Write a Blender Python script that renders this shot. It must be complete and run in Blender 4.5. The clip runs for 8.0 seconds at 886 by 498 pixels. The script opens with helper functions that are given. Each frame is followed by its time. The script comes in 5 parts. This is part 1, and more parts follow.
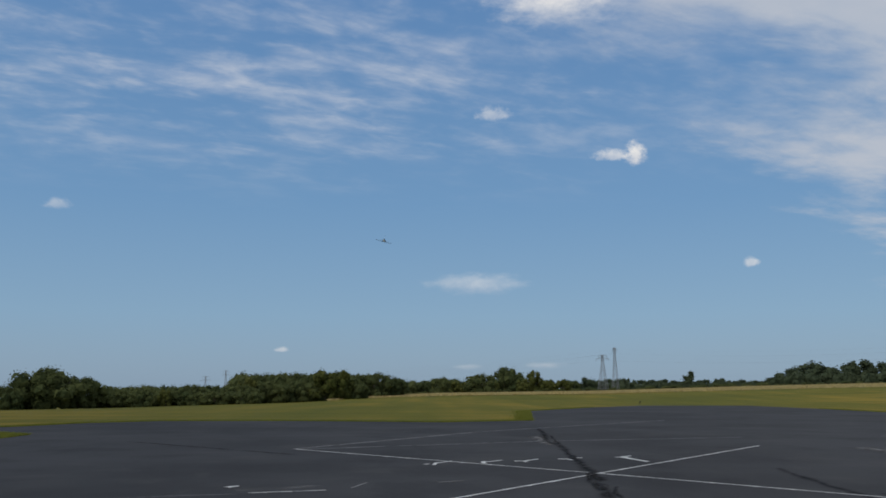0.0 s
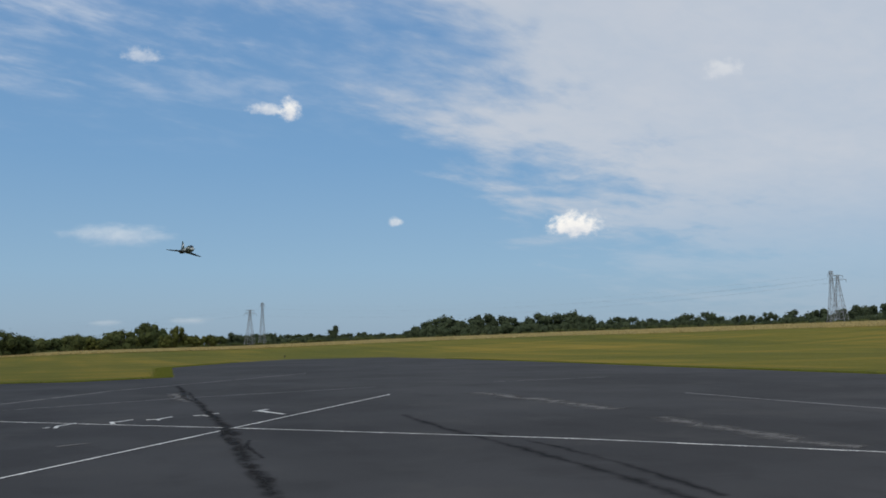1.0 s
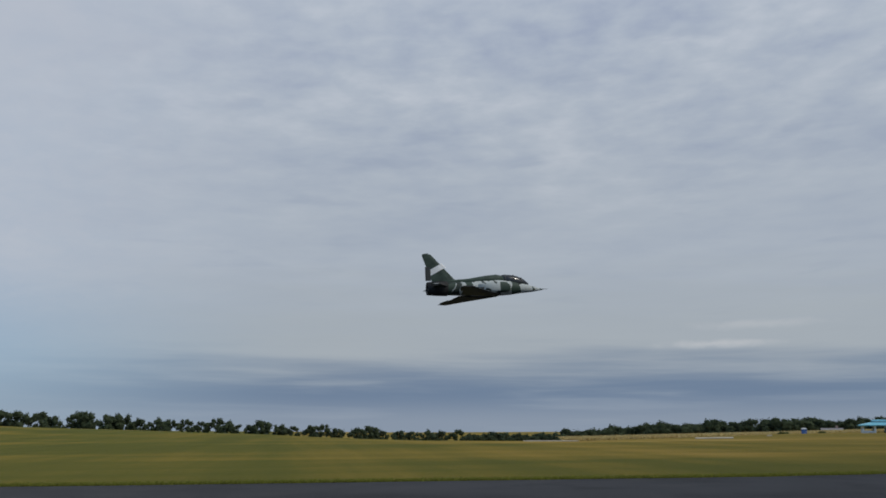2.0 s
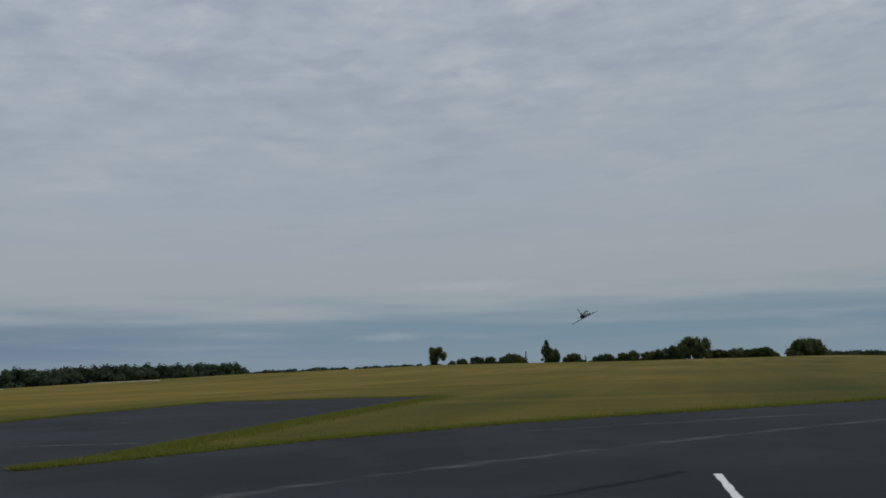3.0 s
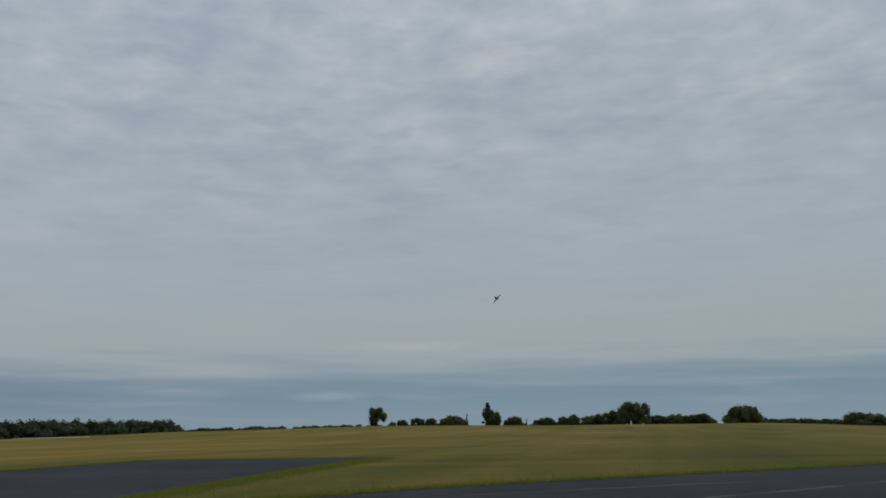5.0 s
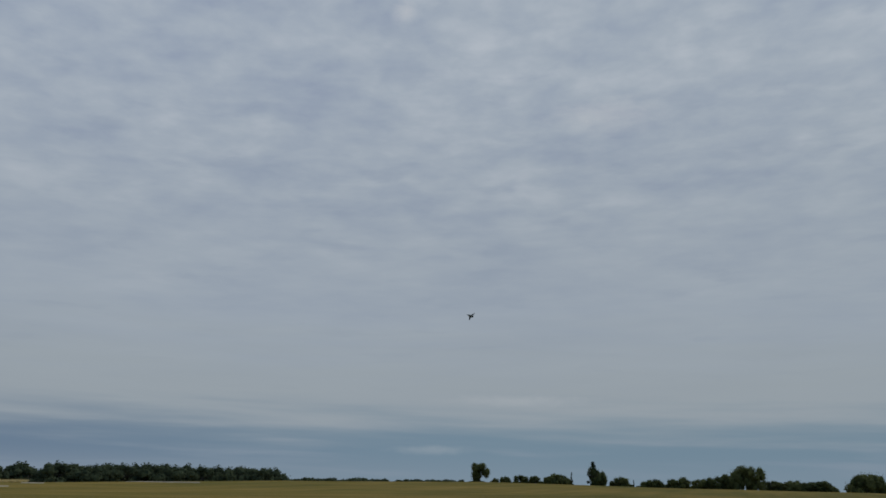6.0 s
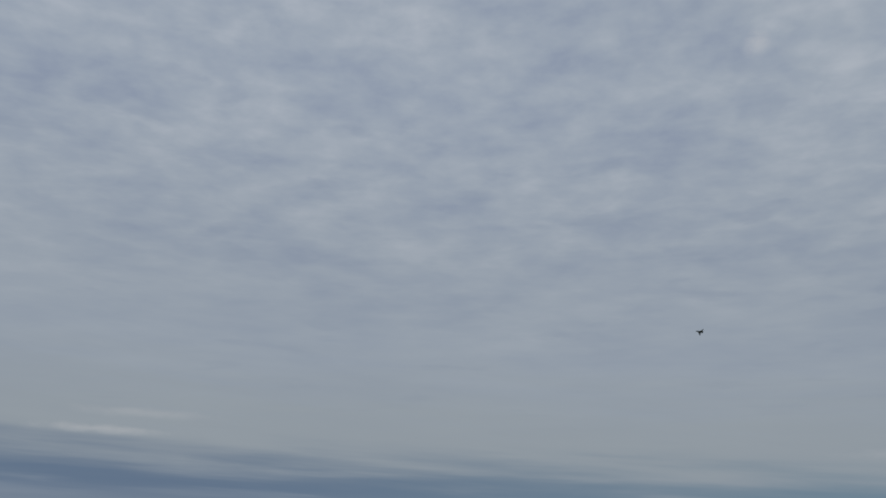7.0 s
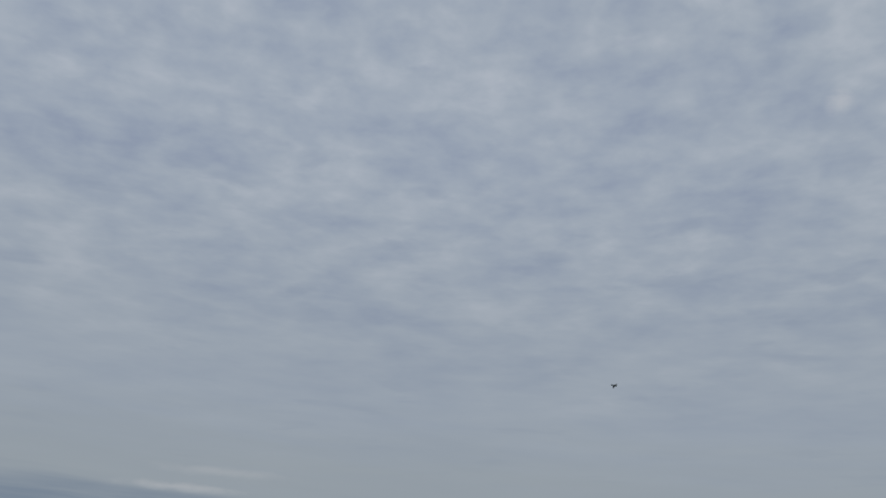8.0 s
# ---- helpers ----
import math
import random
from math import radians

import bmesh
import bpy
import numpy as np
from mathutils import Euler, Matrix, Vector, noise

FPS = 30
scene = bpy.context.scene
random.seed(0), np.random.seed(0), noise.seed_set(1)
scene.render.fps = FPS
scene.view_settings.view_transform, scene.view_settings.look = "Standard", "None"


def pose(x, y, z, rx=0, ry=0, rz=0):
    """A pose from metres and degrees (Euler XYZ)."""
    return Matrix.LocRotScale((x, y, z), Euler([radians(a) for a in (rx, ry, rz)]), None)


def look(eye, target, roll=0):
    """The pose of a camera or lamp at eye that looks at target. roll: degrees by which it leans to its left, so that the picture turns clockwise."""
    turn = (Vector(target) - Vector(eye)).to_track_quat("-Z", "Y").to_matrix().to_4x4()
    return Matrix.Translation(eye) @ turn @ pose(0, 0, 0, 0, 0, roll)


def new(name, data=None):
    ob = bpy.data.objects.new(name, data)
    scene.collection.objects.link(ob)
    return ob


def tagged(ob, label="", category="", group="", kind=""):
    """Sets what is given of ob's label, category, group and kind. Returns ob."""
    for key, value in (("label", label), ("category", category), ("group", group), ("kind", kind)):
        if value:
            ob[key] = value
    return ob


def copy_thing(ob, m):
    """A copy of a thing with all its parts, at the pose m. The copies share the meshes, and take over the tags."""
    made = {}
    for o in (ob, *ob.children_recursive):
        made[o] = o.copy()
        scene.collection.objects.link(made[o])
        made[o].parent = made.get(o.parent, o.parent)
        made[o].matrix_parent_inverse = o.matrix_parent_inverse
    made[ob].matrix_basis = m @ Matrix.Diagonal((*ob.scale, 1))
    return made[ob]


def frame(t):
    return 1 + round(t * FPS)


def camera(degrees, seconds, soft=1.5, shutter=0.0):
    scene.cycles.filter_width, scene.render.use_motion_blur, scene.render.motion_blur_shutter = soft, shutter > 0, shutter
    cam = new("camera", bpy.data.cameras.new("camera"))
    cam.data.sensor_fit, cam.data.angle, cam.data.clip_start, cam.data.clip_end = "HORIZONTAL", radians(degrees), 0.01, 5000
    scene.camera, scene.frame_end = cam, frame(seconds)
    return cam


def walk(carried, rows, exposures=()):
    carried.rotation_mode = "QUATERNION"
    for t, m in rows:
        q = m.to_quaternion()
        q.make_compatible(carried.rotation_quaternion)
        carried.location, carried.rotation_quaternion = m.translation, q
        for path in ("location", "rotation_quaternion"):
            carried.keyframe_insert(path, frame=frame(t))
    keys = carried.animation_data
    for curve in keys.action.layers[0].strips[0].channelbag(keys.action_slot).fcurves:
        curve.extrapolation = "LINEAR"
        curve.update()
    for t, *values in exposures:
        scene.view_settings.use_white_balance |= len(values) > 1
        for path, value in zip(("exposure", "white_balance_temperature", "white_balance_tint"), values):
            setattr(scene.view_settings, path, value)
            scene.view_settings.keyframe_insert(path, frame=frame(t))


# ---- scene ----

# The operator stands on the apron and turns on the spot, the phone held out in front.
EYE_HEIGHT, REACH = 1.6, 0.47
cam = camera(52.8, 8.0, soft=1.7)


def aim(t, heading, pitch, roll):
    """heading: degrees clockwise from +y; roll: degrees by which the right side is lifted."""
    a = radians(heading)
    m = Matrix.Translation((REACH * math.sin(a), REACH * math.cos(a), EYE_HEIGHT))
    return t, m @ Matrix.Rotation(-a, 4, "Z") @ Matrix.Rotation(radians(90 + pitch), 4, "X") @ Matrix.Rotation(radians(roll), 4, "Z")


walk(cam, [
    aim(0.0, 0.0, 9.14, -0.02), aim(0.2, 2.48, 7.66, -0.63), aim(0.3, 4.0, 7.03, -0.8), aim(0.5, 8.88, 5.27, -2.03),
    aim(0.7, 11.89, 4.44, -2.59), aim(1.0, 22.3, 6.07, -1.05), aim(1.2, 30.55, 7.06, -0.8),
    aim(1.4, 42.32, 8.1, -0.7), aim(1.6, 58.75, 9.2, -0.6), aim(1.8, 78.33, 10.3, -0.5), aim(2.0, 99.58, 11.3, -0.4),
    aim(2.3, 131.34, 12.05, -0.5), aim(2.4, 141.51, 11.33, -1.63), aim(2.5, 150.0, 9.40, -2.62), aim(2.7, 159.29, 7.82, -2.26),
    aim(3.0, 164.16, 7.6, -2.18), aim(3.2, 167.35, 7.3, -2.53), aim(3.5, 169.81, 7.77, -3.25), aim(4.0, 171.46, 9.19, -3.65),
    aim(4.2, 171.75, 10.01, -2.72), aim(5.3, 166.26, 12.06, -0.07), aim(5.5, 165.61, 12.88, 0.7), aim(5.8, 165.13, 13.94, 0.23),
    aim(6.0, 161.01, 14.8, 0.91), aim(6.2, 151.89, 14.89, 4.26), aim(6.3, 146.64, 14.7, 3.88), aim(6.5, 140.21, 14.92, 2.88),
    aim(6.7, 137.63, 16.12, 2.54), aim(7.0, 136.83, 17.55, 2.59), aim(7.5, 136.57, 19.59, 2.23), aim(8.0, 131.46, 21.17, 4.43),
], exposures=[(0.0, 0.1, 6500, 10), (0.5, 0.24, 6500, 10), (1.0, 0.29, 6550, 9), (1.2, 0.28, 6550, 9), (2.3, 0.02, 6500, 10), (3.0, -0.07, 6600, 8), (3.5, 0.0, 6650, 7), (5.3, -0.02, 6600, 7),
              (6.0, -0.16, 6400, 8), (6.5, -0.3, 6400, 9), (7.0, -0.26, 6400, 9), (8.0, -0.2, 6400, 9)])


from mathutils import geometry


# ---- sky and sun ----
SUN_HEADING, SUN_HEIGHT = 228.0, 46.0


class Nodes:
    """Short hand for node trees."""

    def __init__(self, tree):
        self.tree = tree
        tree.nodes.clear()

    def add(self, kind, **values):
        node = self.tree.nodes.new(kind)
        for key, value in values.items():
            if key.startswith("_"):
                self.put(node.inputs[int(key[1:])], value)
            elif key == "operation":
                node.operation = value
            elif key == "blend_type":
                node.blend_type = value
            elif key == "data_type":
                node.data_type = value
            elif key == "noise_dimensions":
                node.noise_dimensions = value
        return node

    def put(self, socket, value):
        if isinstance(value, bpy.types.NodeSocket):
            self.tree.links.new(value, socket)
        else:
            socket.default_value = value

    def math(self, operation, a, b=0.0, c=0.0):
        return self.add("ShaderNodeMath", operation=operation, _0=a, _1=b, _2=c).outputs[0]

    def vec(self, operation, a, b=(0, 0, 0)):
        return self.add("ShaderNodeVectorMath", operation=operation, _0=a, _1=b).outputs[0]

    def xyz(self, x, y, z):
        return self.add("ShaderNodeCombineXYZ", _0=x, _1=y, _2=z).outputs[0]

    def noise(self, where, scale, detail=4.0, rough=0.55, distort=0.0):
        n = self.add("ShaderNodeTexNoise")
        self.put(n.inputs["Vector"], where)
        for key, value in (("Scale", scale), ("Detail", detail), ("Roughness", rough), ("Distortion", distort)):
            n.inputs[key].default_value = value
        return n.outputs["Fac"]

    def ramp(self, value, stops):
        n = self.add("ShaderNodeValToRGB", _0=value)
        els = n.color_ramp.elements
        while len(els) < len(stops):
            els.new(0.5)
        for e, (p, c) in zip(els, stops):
            e.position = p
            e.color = (c, c, c, 1) if isinstance(c, (int, float)) else (*c, 1)
        return n.outputs[0]

    def step(self, value, low, high, smooth=True):
        n = self.add("ShaderNodeMapRange", _0=value, _1=low, _2=high, _3=0.0, _4=1.0)
        n.interpolation_type = "SMOOTHSTEP" if smooth else "LINEAR"
        return n.outputs[0]

    def mix(self, factor, a, b, blend="MIX"):
        n = self.add("ShaderNodeMixRGB", blend_type=blend, _0=factor)
        for socket, value in ((n.inputs[1], a), (n.inputs[2], b)):
            self.put(socket, (*value, 1) if isinstance(value, tuple) and len(value) == 3 else value)
        return n.outputs[0]


world = bpy.data.worlds.new("sky")
scene.world = world
world.use_nodes = True
N = Nodes(world.node_tree)
way = N.vec("NORMALIZE", N.add("ShaderNodeTexCoord").outputs["Generated"])
sep = N.add("ShaderNodeSeparateXYZ", _0=way)
wx, wy, wz = sep.outputs
# degrees clockwise from +y, with the seam far behind at 250
seam = N.add("ShaderNodeVectorRotate", _0=way, _3=radians(70))
seam.rotation_type = "Z_AXIS"
turned_way = N.add("ShaderNodeSeparateXYZ", _0=seam.outputs[0])
heading = N.math("ADD", N.math("MULTIPLY", N.math("ARCTAN2", turned_way.outputs[0], turned_way.outputs[1]), 57.2958), 70.0)
height = N.math("MULTIPLY", N.math("ARCSINE", wz), 57.2958)
up = N.math("MAXIMUM", wz, 0.0)

sky = N.add("ShaderNodeTexSky")
sky.sky_type = "NISHITA"
sky.sun_disc = False
sky.sun_elevation = radians(SUN_HEIGHT)
sky.sun_rotation = radians(SUN_HEADING)
sky.air_density, sky.dust_density, sky.ozone_density = 1.0, 1.2, 1.5
clear = N.vec("SCALE", sky.outputs[0])
clear.node.inputs[3].default_value = 0.085
air = N.ramp(N.math("DIVIDE", height, 40.0), [(0.0, (0.235, 0.33, 0.44)), (0.12, (0.205, 0.345, 0.50)), (0.3, (0.140, 0.285, 0.485)), (0.8, (0.085, 0.20, 0.43))])
clear = N.mix(0.85, clear, air)

# high cloud seen in perspective on a flat deck
deck = N.math("DIVIDE", 1.0, N.math("ADD", up, 0.10))
flat = N.xyz(N.math("MULTIPLY", wx, deck), N.math("MULTIPLY", wy, deck), 0.0)
turned = N.add("ShaderNodeVectorRotate", _0=flat, _3=radians(-24))
streak = N.vec("MULTIPLY", turned.outputs[0], (0.8, 1.25, 1.0))

# mackerel cirrus over the northern half: ragged banks of small ripples
fine = N.noise(N.vec("MULTIPLY", turned.outputs[0], (1.0, 1.35, 1.0)), 7.0, 5.0, 0.56, 0.25)
banks = N.noise(N.vec("ADD", N.vec("MULTIPLY", turned.outputs[0], (0.75, 1.7, 1.0)), (3.7, 1.3, 0.0)), 2.3, 5.0, 0.6, 0.35)
broad = N.noise(flat, 0.9, 3.0, 0.5)
cirrus = N.math("ADD", N.math("MULTIPLY", fine, 0.42), N.math("ADD", N.math("MULTIPLY", banks, 0.72), N.math("MULTIPLY", broad, 0.12)))
high = N.math("MULTIPLY", N.step(height, 11.0, 19.0), N.math("MULTIPLY_ADD", N.step(heading, 24.0, -6.0), 0.7, 0.3))
cirrus = N.math("MULTIPLY", N.step(cirrus, 0.52, 0.92), high)
# the veil of cirrostratus that thickens clockwise
drifts = N.noise(streak, 1.9, 6.0, 0.58, 0.2)
ripple = N.noise(streak, 8.0, 5.0, 0.6, 0.4)
edge = N.math("ADD", N.math("ADD", heading, N.math("MULTIPLY", height, 1.15)), N.math("ADD", N.math("MULTIPLY", N.math("SUBTRACT", drifts, 0.5), 40.0), N.math("MULTIPLY", N.math("SUBTRACT", ripple, 0.5), 9.0)))
veil = N.math("MULTIPLY", N.step(edge, 34.5, 49.0), N.math("MULTIPLY_ADD", N.step(height, 3.0, 11.0), 0.76, 0.20))
white = N.mix(N.step(fine, 0.35, 0.68), (0.39, 0.45, 0.57), (0.54, 0.57, 0.63))
north = N.mix(N.math("MULTIPLY", cirrus, 0.78), clear, white)
north = N.mix(N.math("MULTIPLY", veil, 0.88), north, N.mix(N.step(N.math("ADD", N.math("MULTIPLY", drifts, 0.6), N.math("MULTIPLY", ripple, 0.4)), 0.3, 0.7), (0.43, 0.475, 0.545), (0.488, 0.512, 0.56)))

# small fair-weather cumulus low in the north, with flat bases: heading, height, half width, half height, weight
billow = N.noise(N.xyz(N.math("MULTIPLY", heading, 0.9), N.math("MULTIPLY", height, 1.1), 0.0), 1.7, 6.0, 0.6, 0.0)
puff = N.noise(N.xyz(N.math("MULTIPLY", heading, 0.4), N.math("MULTIPLY", height, 0.9), 0.0), 1.5, 5.0, 0.6)


def cloudlet(base, a, e, w, hgt, dense, hard, dark, light):
    da = N.math("DIVIDE", N.math("SUBTRACT", heading, a), w)
    de = N.math("DIVIDE", N.math("SUBTRACT", height, e), hgt)
    if hard:
        de = N.math("MAXIMUM", de, N.math("MULTIPLY", de, -1.7))
    r2 = N.math("SQRT", N.math("ADD", N.math("MULTIPLY", da, da), N.math("MULTIPLY", de, de)))
    body = N.math("ADD", N.math("SUBTRACT", 1.0, r2), N.math("MULTIPLY", N.math("SUBTRACT", billow if hard else puff, 0.5), 1.35 if hard else 1.2))
    cover = N.math("MULTIPLY", N.step(body, 0.0, 0.75 if hard else 1.0), dense)
    lit = N.step(N.math("ADD", N.math("DIVIDE", N.math("SUBTRACT", height, e), hgt), N.math("MULTIPLY", N.math("SUBTRACT", billow, 0.5), 1.6)), -0.7, 0.6)
    return N.mix(cover, base, N.mix(lit, dark, light))


for a, e, w, hgt, dense, hard in ((11.0, 14.8, 1.5, 0.55, 0.6, True), (12.5, 14.7, 0.85, 1.15, 0.9, True), (19.24, 7.8, 0.55, 0.5, 0.55, True), (30.8, 7.2, 2.1, 1.3, 1.0, True), (30.6, 7.25, 1.5, 1.0, 1.0, True),
                                  (-10.2, 2.65, 0.55, 0.25, 0.45, True), (-23.8, 11.0, 0.95, 0.5, 0.3, True), (2.2, 6.9, 3.9, 0.85, 0.40, False), (3.4, 17.6, 1.5, 0.7, 0.4, True),
                                  (7.6, 24.5, 5.6, 1.9, 0.9, False), (40.3, 16.2, 1.5, 0.9, 0.3, True), (6.5, 1.7, 1.6, 0.3, 0.25, False), (1.5, 1.6, 1.2, 0.25, 0.2, False)):
    north = cloudlet(north, a, e, w, hgt, dense, hard, (0.52, 0.55, 0.61), (0.80, 0.78, 0.75))

# the overcast of the southern half: lumpy altocumulus overhead, smoothed out with distance, bluish where it thins towards the horizon
rows = N.xyz(N.math("MULTIPLY", heading, 0.034), N.math("ADD", N.math("MULTIPLY", N.math("LOGARITHM", N.math("ADD", N.math("MAXIMUM", height, 0.0), 4.0), 2.71828), -2.3), N.math("MULTIPLY", heading, 0.002)), 0.0)
rolls = N.noise(rows, 2.6, 5.0, 0.52, 0.1)
lumps = N.noise(N.vec("ADD", rows, (2.3, 5.1, 0.0)), 8.5, 5.0, 0.52, 0.15)
dashes = N.noise(N.vec("ADD", N.vec("MULTIPLY", rows, (0.8, 1.0, 1.0)), (9.1, 4.2, 0.0)), 6.0, 4.0, 0.5, 0.2)
overhead = N.step(height, 5.0, 22.0)
sheet = N.math("ADD", N.math("MULTIPLY", N.math("SUBTRACT", rolls, 0.5), 0.62), N.math("MULTIPLY", N.math("SUBTRACT", lumps, 0.5), N.math("MULTIPLY_ADD", overhead, 0.52, 0.10)))
sheet = N.math("ADD", N.math("MULTIPLY", sheet, N.math("MULTIPLY_ADD", overhead, 0.6, 0.4)), 0.5)
south = N.ramp(sheet, [(0.27, (0.278, 0.326, 0.418)), (0.42, (0.330, 0.380, 0.452)), (0.54, (0.370, 0.418, 0.477)), (0.66, (0.42, 0.462, 0.515)), (0.80, (0.48, 0.515, 0.56))])
# darker flat undersides
south = N.mix(N.math("MULTIPLY", N.step(dashes, 0.56, 0.74), N.math("MULTIPLY_ADD", overhead, 0.30, 0.25)), south, (0.282, 0.332, 0.415))
streaks = N.noise(N.xyz(N.math("MULTIPLY", heading, 0.055), N.math("ADD", N.math("MULTIPLY", height, 0.75), N.math("MULTIPLY", heading, 0.012)), 0.0), 1.4, 4.0, 0.5, 0.2)
low = N.math("ADD", height, N.math("MULTIPLY", N.math("SUBTRACT", streaks, 0.5), 3.6))
eastward = N.step(heading, 168.0, 118.0)
band = N.mix(eastward, (0.190, 0.272, 0.345), (0.148, 0.207, 0.298))
band = N.mix(N.math("MULTIPLY", N.step(streaks, 0.48, 0.75), 0.45), band, (0.27, 0.325, 0.40))
# pale haze along the very horizon
band = N.mix(N.math("MULTIPLY", N.step(height, 2.2, 0.2), N.math("MULTIPLY_ADD", eastward, 0.3, 0.25)), band, (0.30, 0.345, 0.405))
warm = N.mix(N.math("MULTIPLY", N.step(low, 11.5, 5.0), 0.72), south, (0.338, 0.378, 0.405))
south = N.mix(N.step(low, 1.8, 5.4), band, warm)
for a, e, w, hgt, dense in ((116.4, 4.9, 4.6, 0.36, 0.45), (119.0, 6.0, 5.5, 0.4, 0.25), (158.1, 29.6, 1.3, 1.0, 0.45), (166.0, 5.2, 6.0, 0.5, 0.25), (160.5, 2.1, 3.6, 0.4, 0.2), (172.0, 23.0, 5.0, 1.6, 0.35)):
    south = cloudlet(south, a, e, w, hgt, dense, False, (0.52, 0.54, 0.56), (0.58, 0.58, 0.59))
# thinner, brighter cloud towards the hidden sun
sa, se = radians(SUN_HEADING), radians(SUN_HEIGHT)
facing = N.add("ShaderNodeVectorMath", operation="DOT_PRODUCT", _0=way, _1=(math.sin(sa) * math.cos(se), math.cos(sa) * math.cos(se), math.sin(se))).outputs[1]
south = N.mix(1.0, south, N.ramp(N.step(facing, 0.3, 0.95, False), [(0.0, (0.99, 0.99, 1.0)), (0.35, (0.98, 0.98, 0.985)), (0.7, (0.985, 0.985, 0.98)), (1.0, (1.08, 1.07, 1.06))]), "MULTIPLY")
south = N.mix(1.0, south, N.ramp(N.step(height, 9.0, 30.0), [(0.0, (1.0, 1.0, 1.0)), (1.0, (1.12, 1.115, 1.13))]), "MULTIPLY")
overcast = N.step(N.math("ADD", N.math("MULTIPLY", wx, 0.5), N.math("MULTIPLY", wy, -0.866)), 0.10, 0.55)
both = N.mix(overcast, north, south)
out = N.add("ShaderNodeOutputWorld")
back = N.add("ShaderNodeBackground", _0=both, _1=1.0)
N.tree.links.new(back.outputs[0], out.inputs[0])

sun = new("sun", bpy.data.lights.new("sun", "SUN"))
sun.data.energy, sun.data.angle, sun.data.color = 1.5, radians(6.0), (1.0, 0.95, 0.86)
sun.matrix_world = look((60 * math.sin(sa) * math.cos(se), 60 * math.cos(sa) * math.cos(se), 60 * math.sin(se)), (0, 0, 0))


# ---- materials ----
def surface(name, colour, rough=0.9, metal=0.0, spread=0.25, scale=3.0, bump=0.0, bump_scale=40.0, second=None, coat=0.0, spec=0.5):
    """A plain painted or natural surface: colour that varies at two scales, with fine relief."""
    mat = bpy.data.materials.new(name)
    mat.use_nodes = True
    n = Nodes(mat.node_tree)
    where = n.add("ShaderNodeTexCoord").outputs["Object"]
    wide = n.noise(where, scale, 4.0)
    small = n.noise(where, scale * 9, 5.0)
    dark = tuple(c * (1 - spread) for c in colour)
    light = second or tuple(min(1, c * (1 + spread)) for c in colour)
    tone = n.mix(n.step(n.math("ADD", n.math("MULTIPLY", wide, 0.65), n.math("MULTIPLY", small, 0.35)), 0.3, 0.7), dark, light)
    shader = n.add("ShaderNodeBsdfPrincipled")
    n.put(shader.inputs["Base Color"], tone)
    shader.inputs["Roughness"].default_value, shader.inputs["Metallic"].default_value = rough, metal
    shader.inputs["Coat Weight"].default_value = coat
    shader.inputs["Specular IOR Level"].default_value = spec
    if bump:
        relief = n.add("ShaderNodeBump")
        relief.inputs["Strength"].default_value = bump
        relief.inputs["Distance"].default_value = 0.02
        n.put(relief.inputs["Height"], n.noise(where, bump_scale, 6.0))
        n.put(shader.inputs["Normal"], relief.outputs[0])
    n.tree.links.new(shader.outputs[0], n.add("ShaderNodeOutputMaterial").inputs[0])
    return mat


def asphalt_material():
    mat = bpy.data.materials.new("asphalt")
    mat.use_nodes = True
    n = Nodes(mat.node_tree)
    where = n.add("ShaderNodeTexCoord").outputs["Object"]
    wide = n.noise(where, 0.11, 4.0)
    stain = n.noise(n.vec("MULTIPLY", where, (1.0, 0.35, 1.0)), 0.6, 6.0, 0.6)
    grit = n.noise(where, 60.0, 3.0, 0.7)
    tone = n.mix(n.step(wide, 0.36, 0.64), (0.029, 0.0298, 0.0328), (0.046, 0.0472, 0.0515))
    blotch = n.noise(where, 0.35, 7.0, 0.62, 0.4)
    tone = n.mix(n.math("MULTIPLY", n.step(blotch, 0.53, 0.66), 0.4), tone, (0.062, 0.061, 0.061))
    tone = n.mix(n.math("MULTIPLY", n.step(blotch, 0.47, 0.34), 0.5), tone, (0.021, 0.0216, 0.0238))
    tone = n.mix(n.math("MULTIPLY", n.step(stain, 0.52, 0.74), 0.35), tone, (0.052, 0.0515, 0.052))
    tone = n.mix(n.math("MULTIPLY", n.step(stain, 0.46, 0.30), 0.4), tone, (0.0175, 0.018, 0.0198))
    tone = n.mix(n.math("MULTIPLY", n.step(grit, 0.35, 0.7), 0.5), tone, (0.048, 0.048, 0.05))
    shader = n.add("ShaderNodeBsdfPrincipled")
    n.put(shader.inputs["Base Color"], tone)
    shader.inputs["Roughness"].default_value = 0.95
    shader.inputs["Diffuse Roughness"].default_value = 1.0
    shader.inputs["Specular IOR Level"].default_value = 0.1
    relief = n.add("ShaderNodeBump")
    relief.inputs["Strength"].default_value, relief.inputs["Distance"].default_value = 0.35, 0.006
    n.put(relief.inputs["Height"], grit)
    n.put(shader.inputs["Normal"], relief.outputs[0])
    n.tree.links.new(shader.outputs[0], n.add("ShaderNodeOutputMaterial").inputs[0])
    return mat


